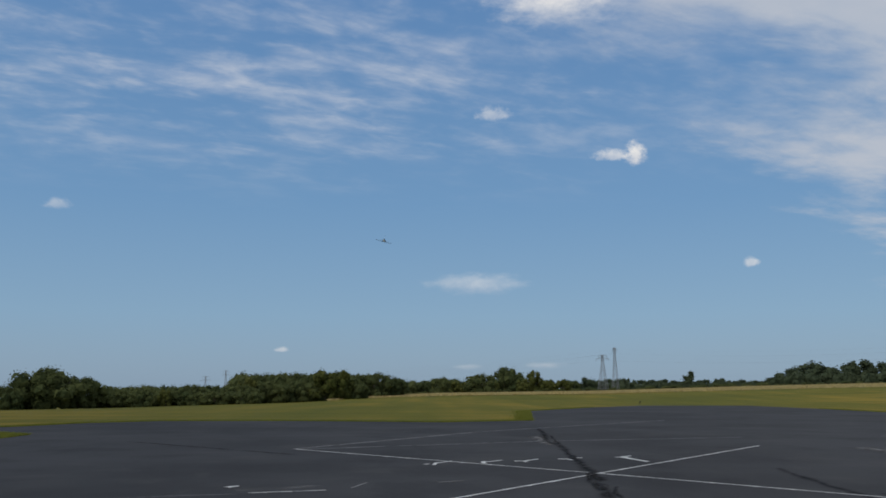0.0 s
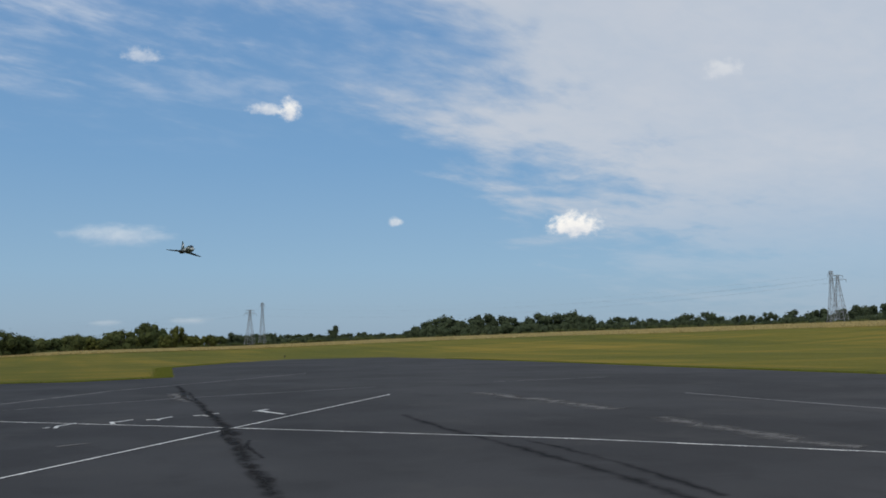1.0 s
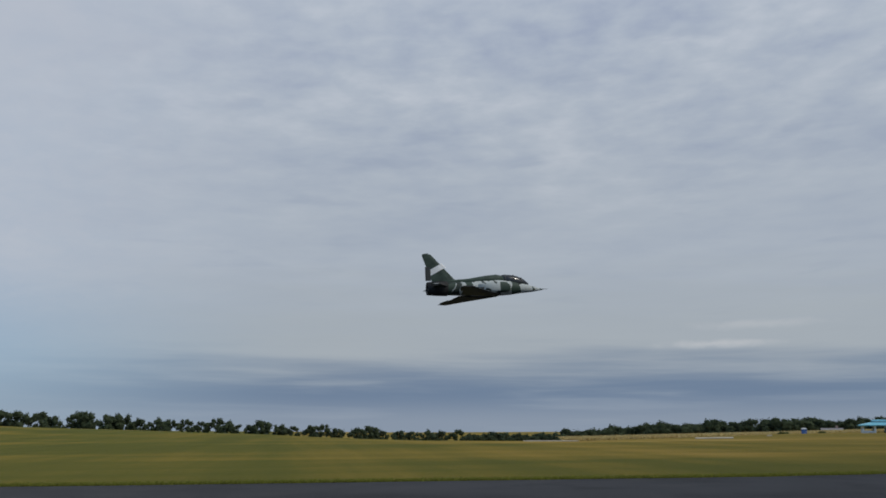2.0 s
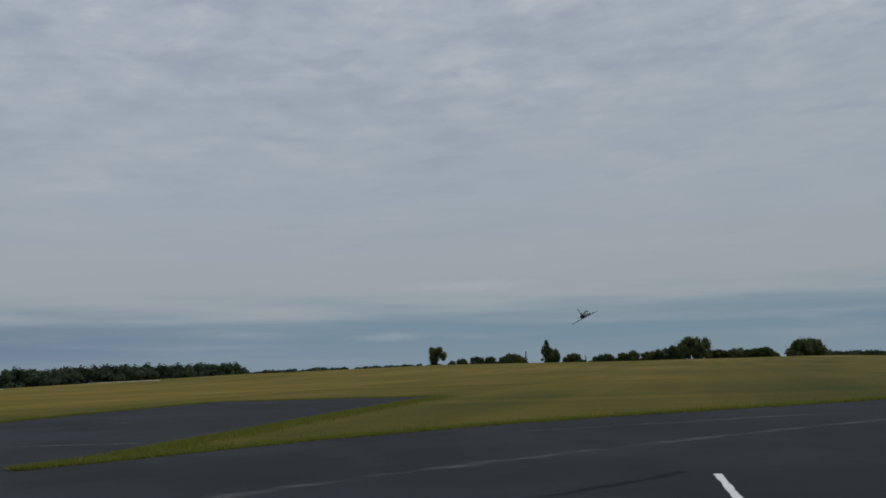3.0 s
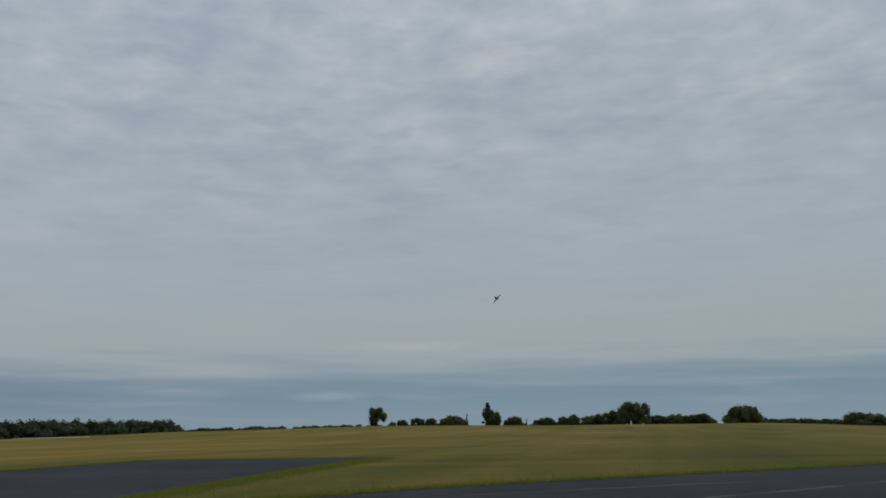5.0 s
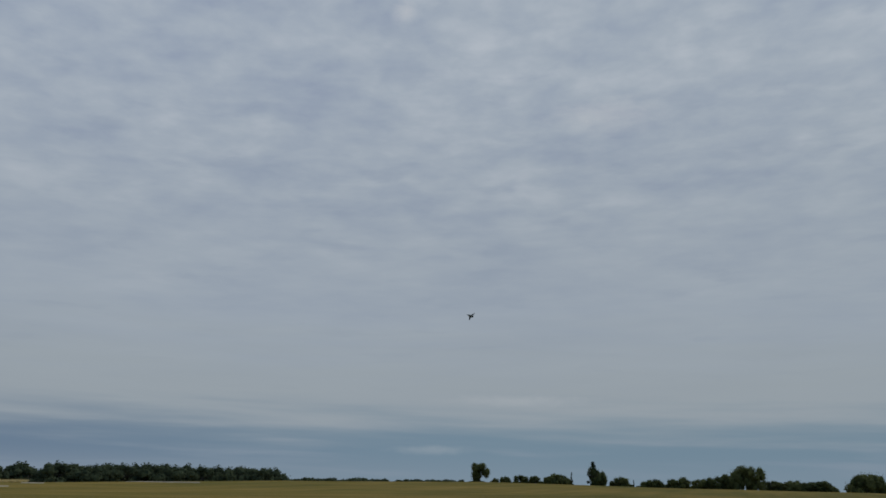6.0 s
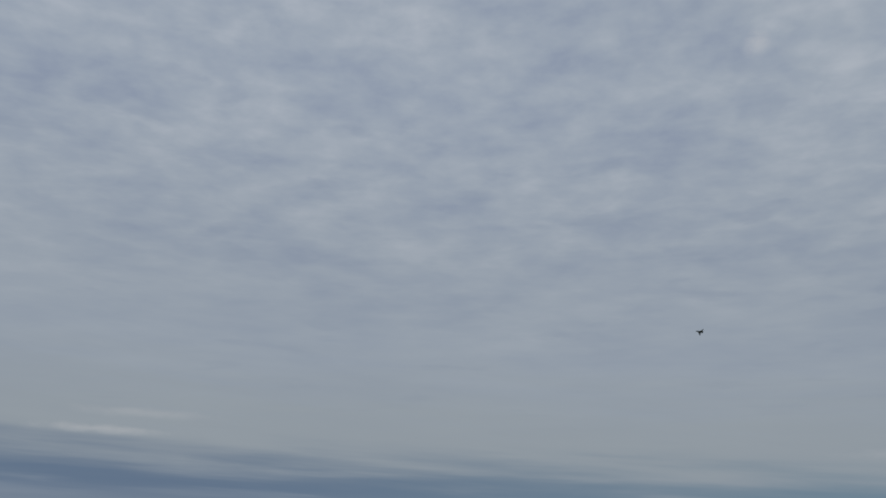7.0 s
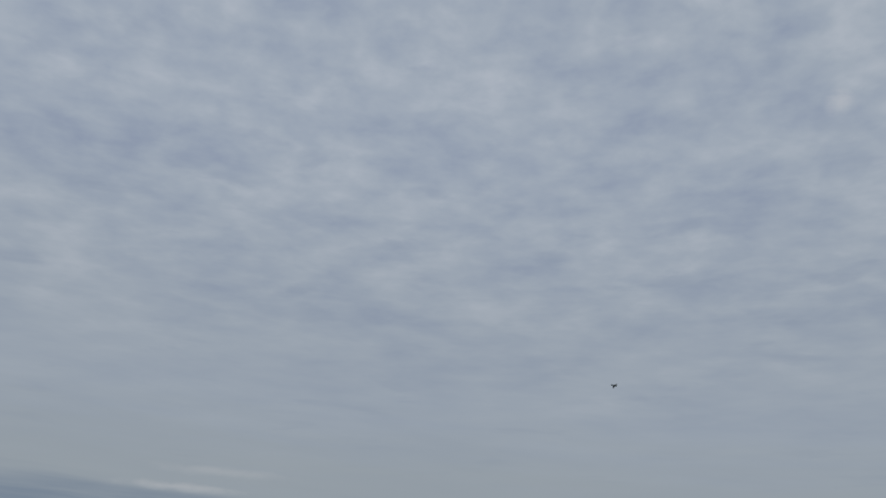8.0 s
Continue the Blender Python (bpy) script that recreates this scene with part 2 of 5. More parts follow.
def meadow_material():
    """Mown grass: green by the pavement, drier and straw-coloured in broad drifts further out."""
    mat = bpy.data.materials.new("meadow")
    mat.use_nodes = True
    n = Nodes(mat.node_tree)
    where = n.add("ShaderNodeTexCoord").outputs["Object"]
    drift = n.noise(n.vec("MULTIPLY", where, (1.0, 0.4, 1.0)), 0.028, 5.0, 0.6)
    mown = n.noise(n.vec("MULTIPLY", where, (1.0, 0.06, 1.0)), 0.22, 3.0, 0.5)
    tuft = n.noise(where, 2.6, 6.0, 0.65)
    blade = n.noise(where, 22.0, 4.0, 0.7)
    across = n.noise(n.vec("MULTIPLY", where, (0.05, 1.0, 1.0)), 0.16, 4.0, 0.6)
    dry = n.math("ADD", n.math("MULTIPLY", drift, 0.5), n.math("ADD", n.math("MULTIPLY", mown, 0.2), n.math("MULTIPLY", across, 0.3)))
    # the open field to the south is drier than the turf by the pavement
    at = n.add("ShaderNodeSeparateXYZ", _0=where)
    away = n.math("MULTIPLY", n.step(n.add("ShaderNodeVectorMath", operation="LENGTH", _0=where).outputs[1], 42.0, 88.0), n.step(at.outputs[1], 10.0, -30.0))
    dry = n.math("ADD", n.math("SUBTRACT", dry, 0.055), n.math("MULTIPLY", away, 0.115))
    dry = n.math("MULTIPLY_ADD", n.math("SUBTRACT", dry, 0.5), 1.6, 0.5)
    tone = n.ramp(dry, [(0.28, (0.075, 0.084, 0.014)), (0.42, (0.112, 0.106, 0.017)), (0.56, (0.198, 0.148, 0.025)), (0.70, (0.28, 0.19, 0.038)), (0.85, (0.36, 0.25, 0.07))])
    tone = n.mix(n.math("MULTIPLY", n.step(tuft, 0.5, 0.3), 0.35), tone, (0.072, 0.063, 0.013))
    tone = n.mix(n.math("MULTIPLY", n.step(blade, 0.5, 0.75), 0.3), tone, (0.24, 0.19, 0.05))
    shader = n.add("ShaderNodeBsdfPrincipled")
    n.put(shader.inputs["Base Color"], tone)
    shader.inputs["Roughness"].default_value = 1.0
    shader.inputs["Diffuse Roughness"].default_value = 1.0
    shader.inputs["Specular IOR Level"].default_value = 0.1
    relief = n.add("ShaderNodeBump")
    relief.inputs["Strength"].default_value, relief.inputs["Distance"].default_value = 0.8, 0.08
    n.put(relief.inputs["Height"], n.math("ADD", tuft, n.math("MULTIPLY", blade, 0.5)))
    n.put(shader.inputs["Normal"], relief.outputs[0])
    n.tree.links.new(shader.outputs[0], n.add("ShaderNodeOutputMaterial").inputs[0])
    return mat


def worn_material(name, colour, cover, ragged, scale, rough=0.9, spec=0.08):
    """A thin layer on the asphalt, worn through in flecks and frayed towards its sides (v runs across it, u along it in metres)."""
    mat = bpy.data.materials.new(name)
    mat.use_nodes = True
    n = Nodes(mat.node_tree)
    coords = n.add("ShaderNodeTexCoord")
    uv = n.add("ShaderNodeSeparateXYZ", _0=coords.outputs["UV"])
    side = n.math("SUBTRACT", 1.0, n.math("ABSOLUTE", n.math("MULTIPLY_ADD", uv.outputs[1], 2.0, -1.0)))
    patch = n.noise(coords.outputs["Object"], scale, 6.0, 0.65)
    fleck = n.noise(coords.outputs["Object"], scale * 12, 4.0, 0.7)
    worn = n.math("ADD", n.math("MULTIPLY", patch, 0.6), n.math("MULTIPLY", fleck, 0.4))
    frayed = n.step(n.math("ADD", side, n.math("MULTIPLY", n.math("SUBTRACT", worn, 0.5), 2.4)), 0.0, ragged)
    alpha = n.math("MULTIPLY", frayed, n.step(worn, 0.62 - 0.42 * cover, 0.78 - 0.42 * cover))
    tone = n.mix(fleck, tuple(c * 0.75 for c in colour), tuple(min(1, c * 1.2) for c in colour))
    shader = n.add("ShaderNodeBsdfPrincipled")
    n.put(shader.inputs["Base Color"], tone)
    n.put(shader.inputs["Alpha"], n.math("MULTIPLY", alpha, min(1.0, 0.35 + cover)))
    shader.inputs["Roughness"].default_value = rough
    shader.inputs["Specular IOR Level"].default_value = spec
    n.tree.links.new(shader.outputs[0], n.add("ShaderNodeOutputMaterial").inputs[0])
    return mat


def leaf_material(name, dark, light, through_share=0.3):
    """Foliage that lets part of the light through: every clump has its own tone, and every tree its own shift."""
    mat = bpy.data.materials.new(name)
    mat.use_nodes = True
    n = Nodes(mat.node_tree)
    island = n.add("ShaderNodeNewGeometry").outputs["Random Per Island"]
    own = n.add("ShaderNodeObjectInfo").outputs["Random"]
    tone = n.mix(n.math("ADD", n.math("MULTIPLY", island, 0.5), n.math("MULTIPLY", own, 0.5)), dark, light)
    shader = n.add("ShaderNodeBsdfPrincipled")
    n.put(shader.inputs["Base Color"], tone)
    shader.inputs["Roughness"].default_value = 0.85
    shader.inputs["Specular IOR Level"].default_value = 0.1
    both_sides = n.add("ShaderNodeMixShader", _0=through_share)
    n.tree.links.new(shader.outputs[0], both_sides.inputs[1])
    n.tree.links.new(n.add("ShaderNodeBsdfTranslucent", _0=tone).outputs[0], both_sides.inputs[2])
    n.tree.links.new(both_sides.outputs[0], n.add("ShaderNodeOutputMaterial").inputs[0])
    return mat


ASPHALT, MEADOW = asphalt_material(), meadow_material()
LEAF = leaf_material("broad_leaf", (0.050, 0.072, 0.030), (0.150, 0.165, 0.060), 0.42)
# leaf for the far woods, with the bluish haze of distance in its colour
LEAF_HAZED = leaf_material("hazed_leaf", (0.050, 0.070, 0.040), (0.098, 0.122, 0.066), 0.42)
LEAF_PALE = leaf_material("pale_leaf", (0.06, 0.075, 0.018), (0.15, 0.15, 0.045))
NEEDLE = leaf_material("conifer_needle", (0.032, 0.050, 0.026), (0.064, 0.088, 0.040))
BARK = surface("bark", (0.09, 0.075, 0.06), 0.95, bump=0.6, bump_scale=12)
LINE_PAINT = worn_material("worn_white_paint", (0.72, 0.72, 0.70), 1.0, 0.25, 1.6, 0.8)
TRACE_PAINT = worn_material("paint_trace", (0.165, 0.162, 0.16), 0.52, 1.9, 1.1)
FADED_PAINT = worn_material("faded_paint", (0.21, 0.21, 0.212), 0.72, 0.9, 0.9)
TAR = worn_material("tar", (0.0165, 0.0152, 0.0146), 0.56, 1.2, 1.5)
RUBBER = worn_material("rubber_mark", (0.018, 0.018, 0.019), 0.66, 1.9, 0.6)
SCUFF = worn_material("scuffed_asphalt", (0.125, 0.121, 0.118), 0.8, 1.2, 1.1)
STEEL = surface("galvanised_steel", (0.30, 0.31, 0.32), 0.55, 0.6, spread=0.15)
WIRE = surface("aluminium_cable", (0.20, 0.21, 0.22), 0.6, 0.5)
GRAVEL = surface("pale_gravel", (0.36, 0.32, 0.24), 0.95, spread=0.3, scale=0.5, spec=0.2)
CONCRETE = surface("pale_concrete", (0.46, 0.44, 0.39), 0.9, spread=0.15, scale=0.6)


# ---- helpers for building ----
def link_mesh(name, bm, material, smooth=False):
    me = bpy.data.meshes.new(name)
    bm.normal_update()
    bm.to_mesh(me)
    bm.free()
    for m in material if isinstance(material, (list, tuple)) else [material]:
        me.materials.append(m)
    if smooth:
        me.polygons.foreach_set("use_smooth", [True] * len(me.polygons))
    return me


def part(name, bm, material, parent=None, label="", smooth=False):
    ob = new(name, link_mesh(name, bm, material, smooth))
    if parent:
        ob.parent = parent
    return tagged(ob, label)


def box(bm, size, at=(0, 0, 0), turn=0.0, bevel=0.0):
    m = Matrix.Translation(at) @ Matrix.Rotation(turn, 4, "Z") @ Matrix.Diagonal((*size, 1))
    made = bmesh.ops.create_cube(bm, size=1, matrix=m)
    if bevel:
        edges = list({e for v in made["verts"] for e in v.link_edges})
        bmesh.ops.bevel(bm, geom=edges, offset=bevel, segments=1, affect="EDGES")
    return bm


def rod(bm, a, b, r0, r1=None, sides=6):
    """A tapered rod from a to b."""
    a, b = Vector(a), Vector(b)
    q = (b - a).to_track_quat("Z", "Y").to_matrix().to_4x4()
    m = Matrix.Translation((a + b) / 2) @ q
    bmesh.ops.create_cone(bm, cap_ends=True, segments=sides, radius1=r0, radius2=r0 if r1 is None else r1, depth=(b - a).length, matrix=m)
    return bm


def polar(a, r):
    return r * math.sin(radians(a)), r * math.cos(radians(a))


# ---- the lie of the land ----
# height of the land's skyline above eye level, in degrees, by heading, and how far away it is
SKYLINE = [(-60, -0.9, 180), (-26, -1.04, 165), (-18, -0.86, 175), (-8, -0.55, 190), (-6, -0.33, 210), (0, -0.1, 230), (9.5, 0.03, 240),
           (18.6, 0.3, 240), (30, 0.55, 230), (48, 0.8, 220), (60, 0.75, 230), (85, -0.2, 260), (98, -0.8, 170), (108, -0.87, 165), (114, -0.70, 200),
           (124, -0.42, 300), (137, -0.2, 320), (146, -0.04, 330), (152, 0.1, 330), (163.5, 0.18, 330), (177, 0.0, 330), (187, -0.07, 320),
           (196, -0.5, 300), (230, -0.9, 220), (300, -0.9, 180)]
_az = np.array([s[0] for s in SKYLINE]); _el = np.array([s[1] for s in SKYLINE]); _far = np.array([s[2] for s in SKYLINE])


def skyline(a):
    a = (a + 60) % 360 - 60
    return float(np.interp(a, _az, _el, period=360)), float(np.interp(a, _az, _far, period=360))


def land(x, y):
    """Height of the ground."""
    r = math.hypot(x, y)
    el, far = skyline(math.degrees(math.atan2(x, y)))
    crest = EYE_HEIGHT + far * math.tan(radians(el))
    start = 0.5 * far
    if r <= start:
        return 0.0
    if r <= far:
        s = (r - start) / (far - start)
        return crest * s * s * (2.0 - s)
    return crest + (r - far) * math.tan(radians(el - 0.22)) * max(0.0, 1 - (r - far) / 6000)


# asphalt: apron, taxiway and runway, one surface round a wedge of grass
PAVED = [(30, -52), (29.8, -40), (28.5, -28), (27.5, -15), (28.5, 5), (31.5, 28), (32.8, 45), (35, 61), (37.4, 91), (37.6, 112), (24.5, 113), (16.7, 100),
         (7.6, 80), (5.2, 53), (0, 50), (-8, 52.3), (-16, 52.4), (-19, 49), (-20.5, 43.3), (-60, 50), (-60, 40), (-19, 38), (-15.9, 35.5),
         (-15.7, 32.3), (-20, 27), (-34, 20), (-60, 16), (-60, -78), (-52, -80), (-30, -56), (-10.2, -37.6), (-3.9, -32.3), (2, -28), (5.9, -24.6),
         (9.3, -20.2), (11.4, -16.4), (12.5, -14.6), (12.9, -14.7), (12.7, -17), (13.2, -23), (14.0, -32), (14.9, -46), (14.8, -50.5)]


def inside(x, y, poly):
    hit = False
    for (x0, y0), (x1, y1) in zip(poly, poly[1:] + poly[:1]):
        if (y0 > y) != (y1 > y) and x < (x1 - x0) * (y - y0) / (y1 - y0) + x0:
            hit = not hit
    return hit


def build_ground():
    bm = bmesh.new()
    rings = [0, 4, 8, 12, 16, 20, 25, 30, 36, 42, 50, 58, 66, 76, 88, 100, 115, 130, 145, 160, 175, 190, 205, 220, 235, 250, 270, 290, 310, 330, 360,
             400, 460, 540, 650, 800, 1000, 1300, 1700, 2300, 3200, 4500]
    count = 240
    grid = []
    for r in rings[1:]:
        row = []
        for k in range(count):
            x, y = polar(k * 360 / count, r)
            z = land(x, y) - 0.02
            if r > 115:
                z += min(1.0, (r - 115) / 100) * 0.3 * noise.noise((x * 0.03, y * 0.03, 0.0))
            row.append(bm.verts.new((x, y, z)))
        grid.append(row)
    mid = bm.verts.new((0, 0, -0.02))
    for k in range(count):
        bm.faces.new((mid, grid[0][(k + 1) % count], grid[0][k]))
        for a, b in zip(grid, grid[1:]):
            bm.faces.new((a[k], a[(k + 1) % count], b[(k + 1) % count], b[k]))
    ob = part("ground", bm, MEADOW, smooth=True)
    return tagged(ob, "mown yellow-green meadow rolling out to the horizon", "ground", kind="structure")


def build_pavement():
    # subdivide and roughen the border so that the grass line is not ruled
    rnd = random.Random(4)
    pts = []
    for (x0, y0), (x1, y1) in zip(PAVED, PAVED[1:] + PAVED[:1]):
        n = max(1, int(math.hypot(x1 - x0, y1 - y0) / 0.6))
        for k in range(n):
            pts.append((x0 + (x1 - x0) * k / n + rnd.uniform(-0.09, 0.09), y0 + (y1 - y0) * k / n + rnd.uniform(-0.09, 0.09)))
    bm = bmesh.new()
    count = len(pts)
    places, _, faces, *_ = geometry.delaunay_2d_cdt([Vector(p) for p in pts], [(k, (k + 1) % count) for k in range(count)], [], 2, 1e-5)
    top = [bm.verts.new((p.x, p.y, 0.0)) for p in places]
    bottom = [bm.verts.new((x, y, -0.12)) for x, y in pts]
    for f in faces:
        cx, cy = (sum(places[k][i] for k in f) / len(f) for i in (0, 1))
        if inside(cx, cy, pts):
            bm.faces.new([top[k] for k in f])
    for k in range(len(pts)):
        bm.faces.new((top[k - 1], bottom[k - 1], bottom[k], top[k]))
    for f in bm.faces:
        f.normal_update()
        if abs(f.normal.z) > 0.5 and f.normal.z < 0:
            f.normal_flip()
    ob = part("pavement", bm, ASPHALT)
    return tagged(ob, "dark worn asphalt runway and apron with stains", "pavement", kind="structure")


def stripe(name, path, width, material, label, lift=0.005, wobble=0.0, seed=1, category="marking"):
    """A thin painted or poured strip along a path on the asphalt."""
    rnd = random.Random(seed)
    pts = []
    for (x0, y0), (x1, y1) in zip(path, path[1:]):
        n = max(1, int(math.hypot(x1 - x0, y1 - y0) / (0.25 if wobble else 1.0)))
        pts += [(x0 + (x1 - x0) * k / n, y0 + (y1 - y0) * k / n) for k in range(n)]
    pts.append(path[-1])
    bm = bmesh.new()
    rows = []
    for k, (x, y) in enumerate(pts):
        x0, y0 = pts[max(0, k - 1)]
        x1, y1 = pts[min(len(pts) - 1, k + 1)]
        d = Vector((x1 - x0, y1 - y0)).normalized()
        s = Vector((-d.y, d.x))
        left = width / 2 * (1 + wobble * rnd.uniform(-1, 1))
        right = width / 2 * (1 + wobble * rnd.uniform(-1, 1))
        sway = wobble * width * 0.35 * noise.noise((x * 0.7, y * 0.7, seed))
        row = []
        for off in (left + sway, -right + sway):
            for z in (lift, -0.02):
                row.append(bm.verts.new((x + s.x * off, y + s.y * off, z)))
        rows.append(row)
    for a, b in zip(rows, rows[1:]):
        bm.faces.new((a[0], a[2], b[2], b[0]))
        bm.faces.new((a[1], a[0], b[0], b[1]))
        bm.faces.new((a[2], a[3], b[3], b[2]))
    uv = bm.loops.layers.uv.new("UVMap")
    place = {v: (k * 1.0, 0.0 if j < 2 else 1.0) for k, row in enumerate(rows) for j, v in enumerate(row)}
    for f in bm.faces:
        for loop in f.loops:
            loop[uv].uv = place[loop.vert]
    bmesh.ops.recalc_face_normals(bm, faces=bm.faces[:])
    return tagged(part(name, bm, material), label, category, kind="structure")


build_ground()
build_pavement()
stripe("painted_line", [(-4.3, 26.7), (3.15, 18.8), (7.8, 13.6), (10.4, 10.0), (11.3, 8.6)], 0.058, LINE_PAINT, "long worn white painted line on the asphalt")
stripe("painted_line", [(-4.2, 8.2), (3.25, 19.0), (9.6, 28.2)], 0.058, LINE_PAINT, "worn white painted line crossing another on asphalt", 0.007)
stripe("painted_line", [(-4.3, 26.6), (1.5, 38), (12.9, 53.4)], 0.26, FADED_PAINT, "faded grey painted line on the asphalt", 0.006)
stripe("painted_line", [(-4.1, 26.5), (3.1, 30.7), (10.8, 33.4)], 0.22, FADED_PAINT, "faded grey painted line on the asphalt", 0.006)
stripe("painted_line", [(3.9, 7.25), (7.5, 6.85)], 0.1, LINE_PAINT, "worn white painted line on the asphalt")
stripe("painted_line", [(17.2, 22.9), (16.9, 19), (16.6, 12)], 0.24, FADED_PAINT, "faded white runway line on the asphalt", 0.006)
stripe("painted_line", [(16.3, 34.4), (22.0, 34.8)], 0.25, FADED_PAINT, "faded grey painted line on the asphalt", 0.006)
stripe("painted_line", [(0.05, -13.7), (-0.17, -11.1), (-0.45, -8)], 0.125, LINE_PAINT, "bright white painted line on the asphalt")
stripe("painted_line", [(6.6, -11.3), (4.3, -14.6), (1.5, -18.1), (-0.7, -20.6), (-7.4, -27.8), (-16, -37)], 0.7, TRACE_PAINT, "faded grey taxiway line on the asphalt", 0.006, 0.3, 5)
stripe("painted_line", [(4.5, -22.2), (1.4, -24.1), (-3.7, -27.2)], 0.6, TRACE_PAINT, "faded grey taxiway line on the asphalt", 0.006, 0.3, 6)
stripe("painted_line", [(21, -19.6), (13.9, -20.4)], 0.16, FADED_PAINT, "faded grey runway line on the asphalt", 0.006)
stripe("painted_line", [(28.0, -49.0), (21.0, -47.2)], 0.3, FADED_PAINT, "pale threshold bar at the runway's end", 0.006)
stripe("sealed_crack", [(4.25, 41), (3.95, 36), (3.45, 31), (3.52, 28), (3.27, 23.5), (2.98, 18.7), (2.55, 14.5), (2.27, 11.2), (2.03, 8.0)], 0.34, TAR, "black tar-sealed crack across the asphalt", 0.009, 0.3, 7)
stripe("sealed_crack", [(4.0, 34.5), (3.75, 31.0), (3.62, 28.4)], 0.16, TAR, "black tar-sealed crack across the asphalt", 0.010, 0.6, 17)
stripe("sealed_crack", [(2.92, 18.9), (2.66, 17.2), (2.62, 15.6)], 0.18, TAR, "black tar-sealed crack across the asphalt", 0.010, 0.6, 18)
stripe("sealed_crack", [(2.98, 16.2), (2.76, 15.3), (2.72, 13.6)], 0.13, TAR, "black tar-sealed crack across the asphalt", 0.009, 0.2, 8)
stripe("sealed_crack", [(-10.4, 30.6), (-6.4, 26.7), (-3.9, 24.3)], 0.16, TAR, "thin dark sealed crack in the asphalt", 0.009, 0.5, 9)
stripe("asphalt_patch", [(3.45, 34.0), (3.3, 31), (3.36, 28.6)], 0.75, SCUFF, "pale scuffed patch in the asphalt", 0.007, 0.4, 10)
stripe("tyre_mark", [(7.15, 20), (6.9, 18.3), (6.7, 16.2), (6.56, 14.6), (6.42, 12.2), (6.22, 9.6), (5.9, 7.6)], 0.34, RUBBER, "dark curved tyre mark on the asphalt", 0.004, 0.3, 11)
stripe("tyre_mark", [(7.05, 15.2), (7.07, 12.9), (6.78, 10.3), (6.35, 8.0)], 0.26, RUBBER, "faint dark curved tyre mark on the asphalt", 0.004, 0.3, 12)
stripe("tyre_mark", [(2.3, -11.2), (1.2, -12.8), (0.5, -14)], 0.36, RUBBER, "dark curved tyre mark on the asphalt", 0.004, 0.4, 13)
stripe("asphalt_patch", [(12.5, 27.2), (12.2, 24.7), (12.1, 21.6), (11.85, 18.6)], 1.15, SCUFF, "pale scuffed strip in the asphalt", 0.004, 0.45, 14)
stripe("asphalt_patch", [(11.35, 16.3), (11.0, 13.6), (10.6, 10.3)], 0.9, SCUFF, "pale scuffed strip in the asphalt", 0.004, 0.45, 15)
stripe("asphalt_patch", [(29.2, -42.1), (27.4, -41.4)], 0.5, SCUFF, "pale scuffed patch in the asphalt", 0.006, 0.4, 21)
stripe("asphalt_patch", [(22.6, -30.7), (20.6, -29.8)], 0.55, TRACE_PAINT, "pale scuffed patch in the asphalt", 0.006, 0.4, 22)
stripe("asphalt_patch", [(19.5, -30.2), (18.6, -30.1), (18.2, -31.0)], 0.3, SCUFF, "pale scuffed patch in the asphalt", 0.007, 0.4, 23)
stripe("asphalt_patch", [(24.6, -36.5), (21.8, -35.2), (19.6, -35.0)], 0.6, TRACE_PAINT, "pale scuffed strip in the asphalt", 0.006, 0.4, 24)
stripe("asphalt_patch", [(-3.4, 15.5), (-2.2, 16.5)], 0.7, TRACE_PAINT, "pale scuffed patch in the asphalt", 0.004, 0.4, 25)


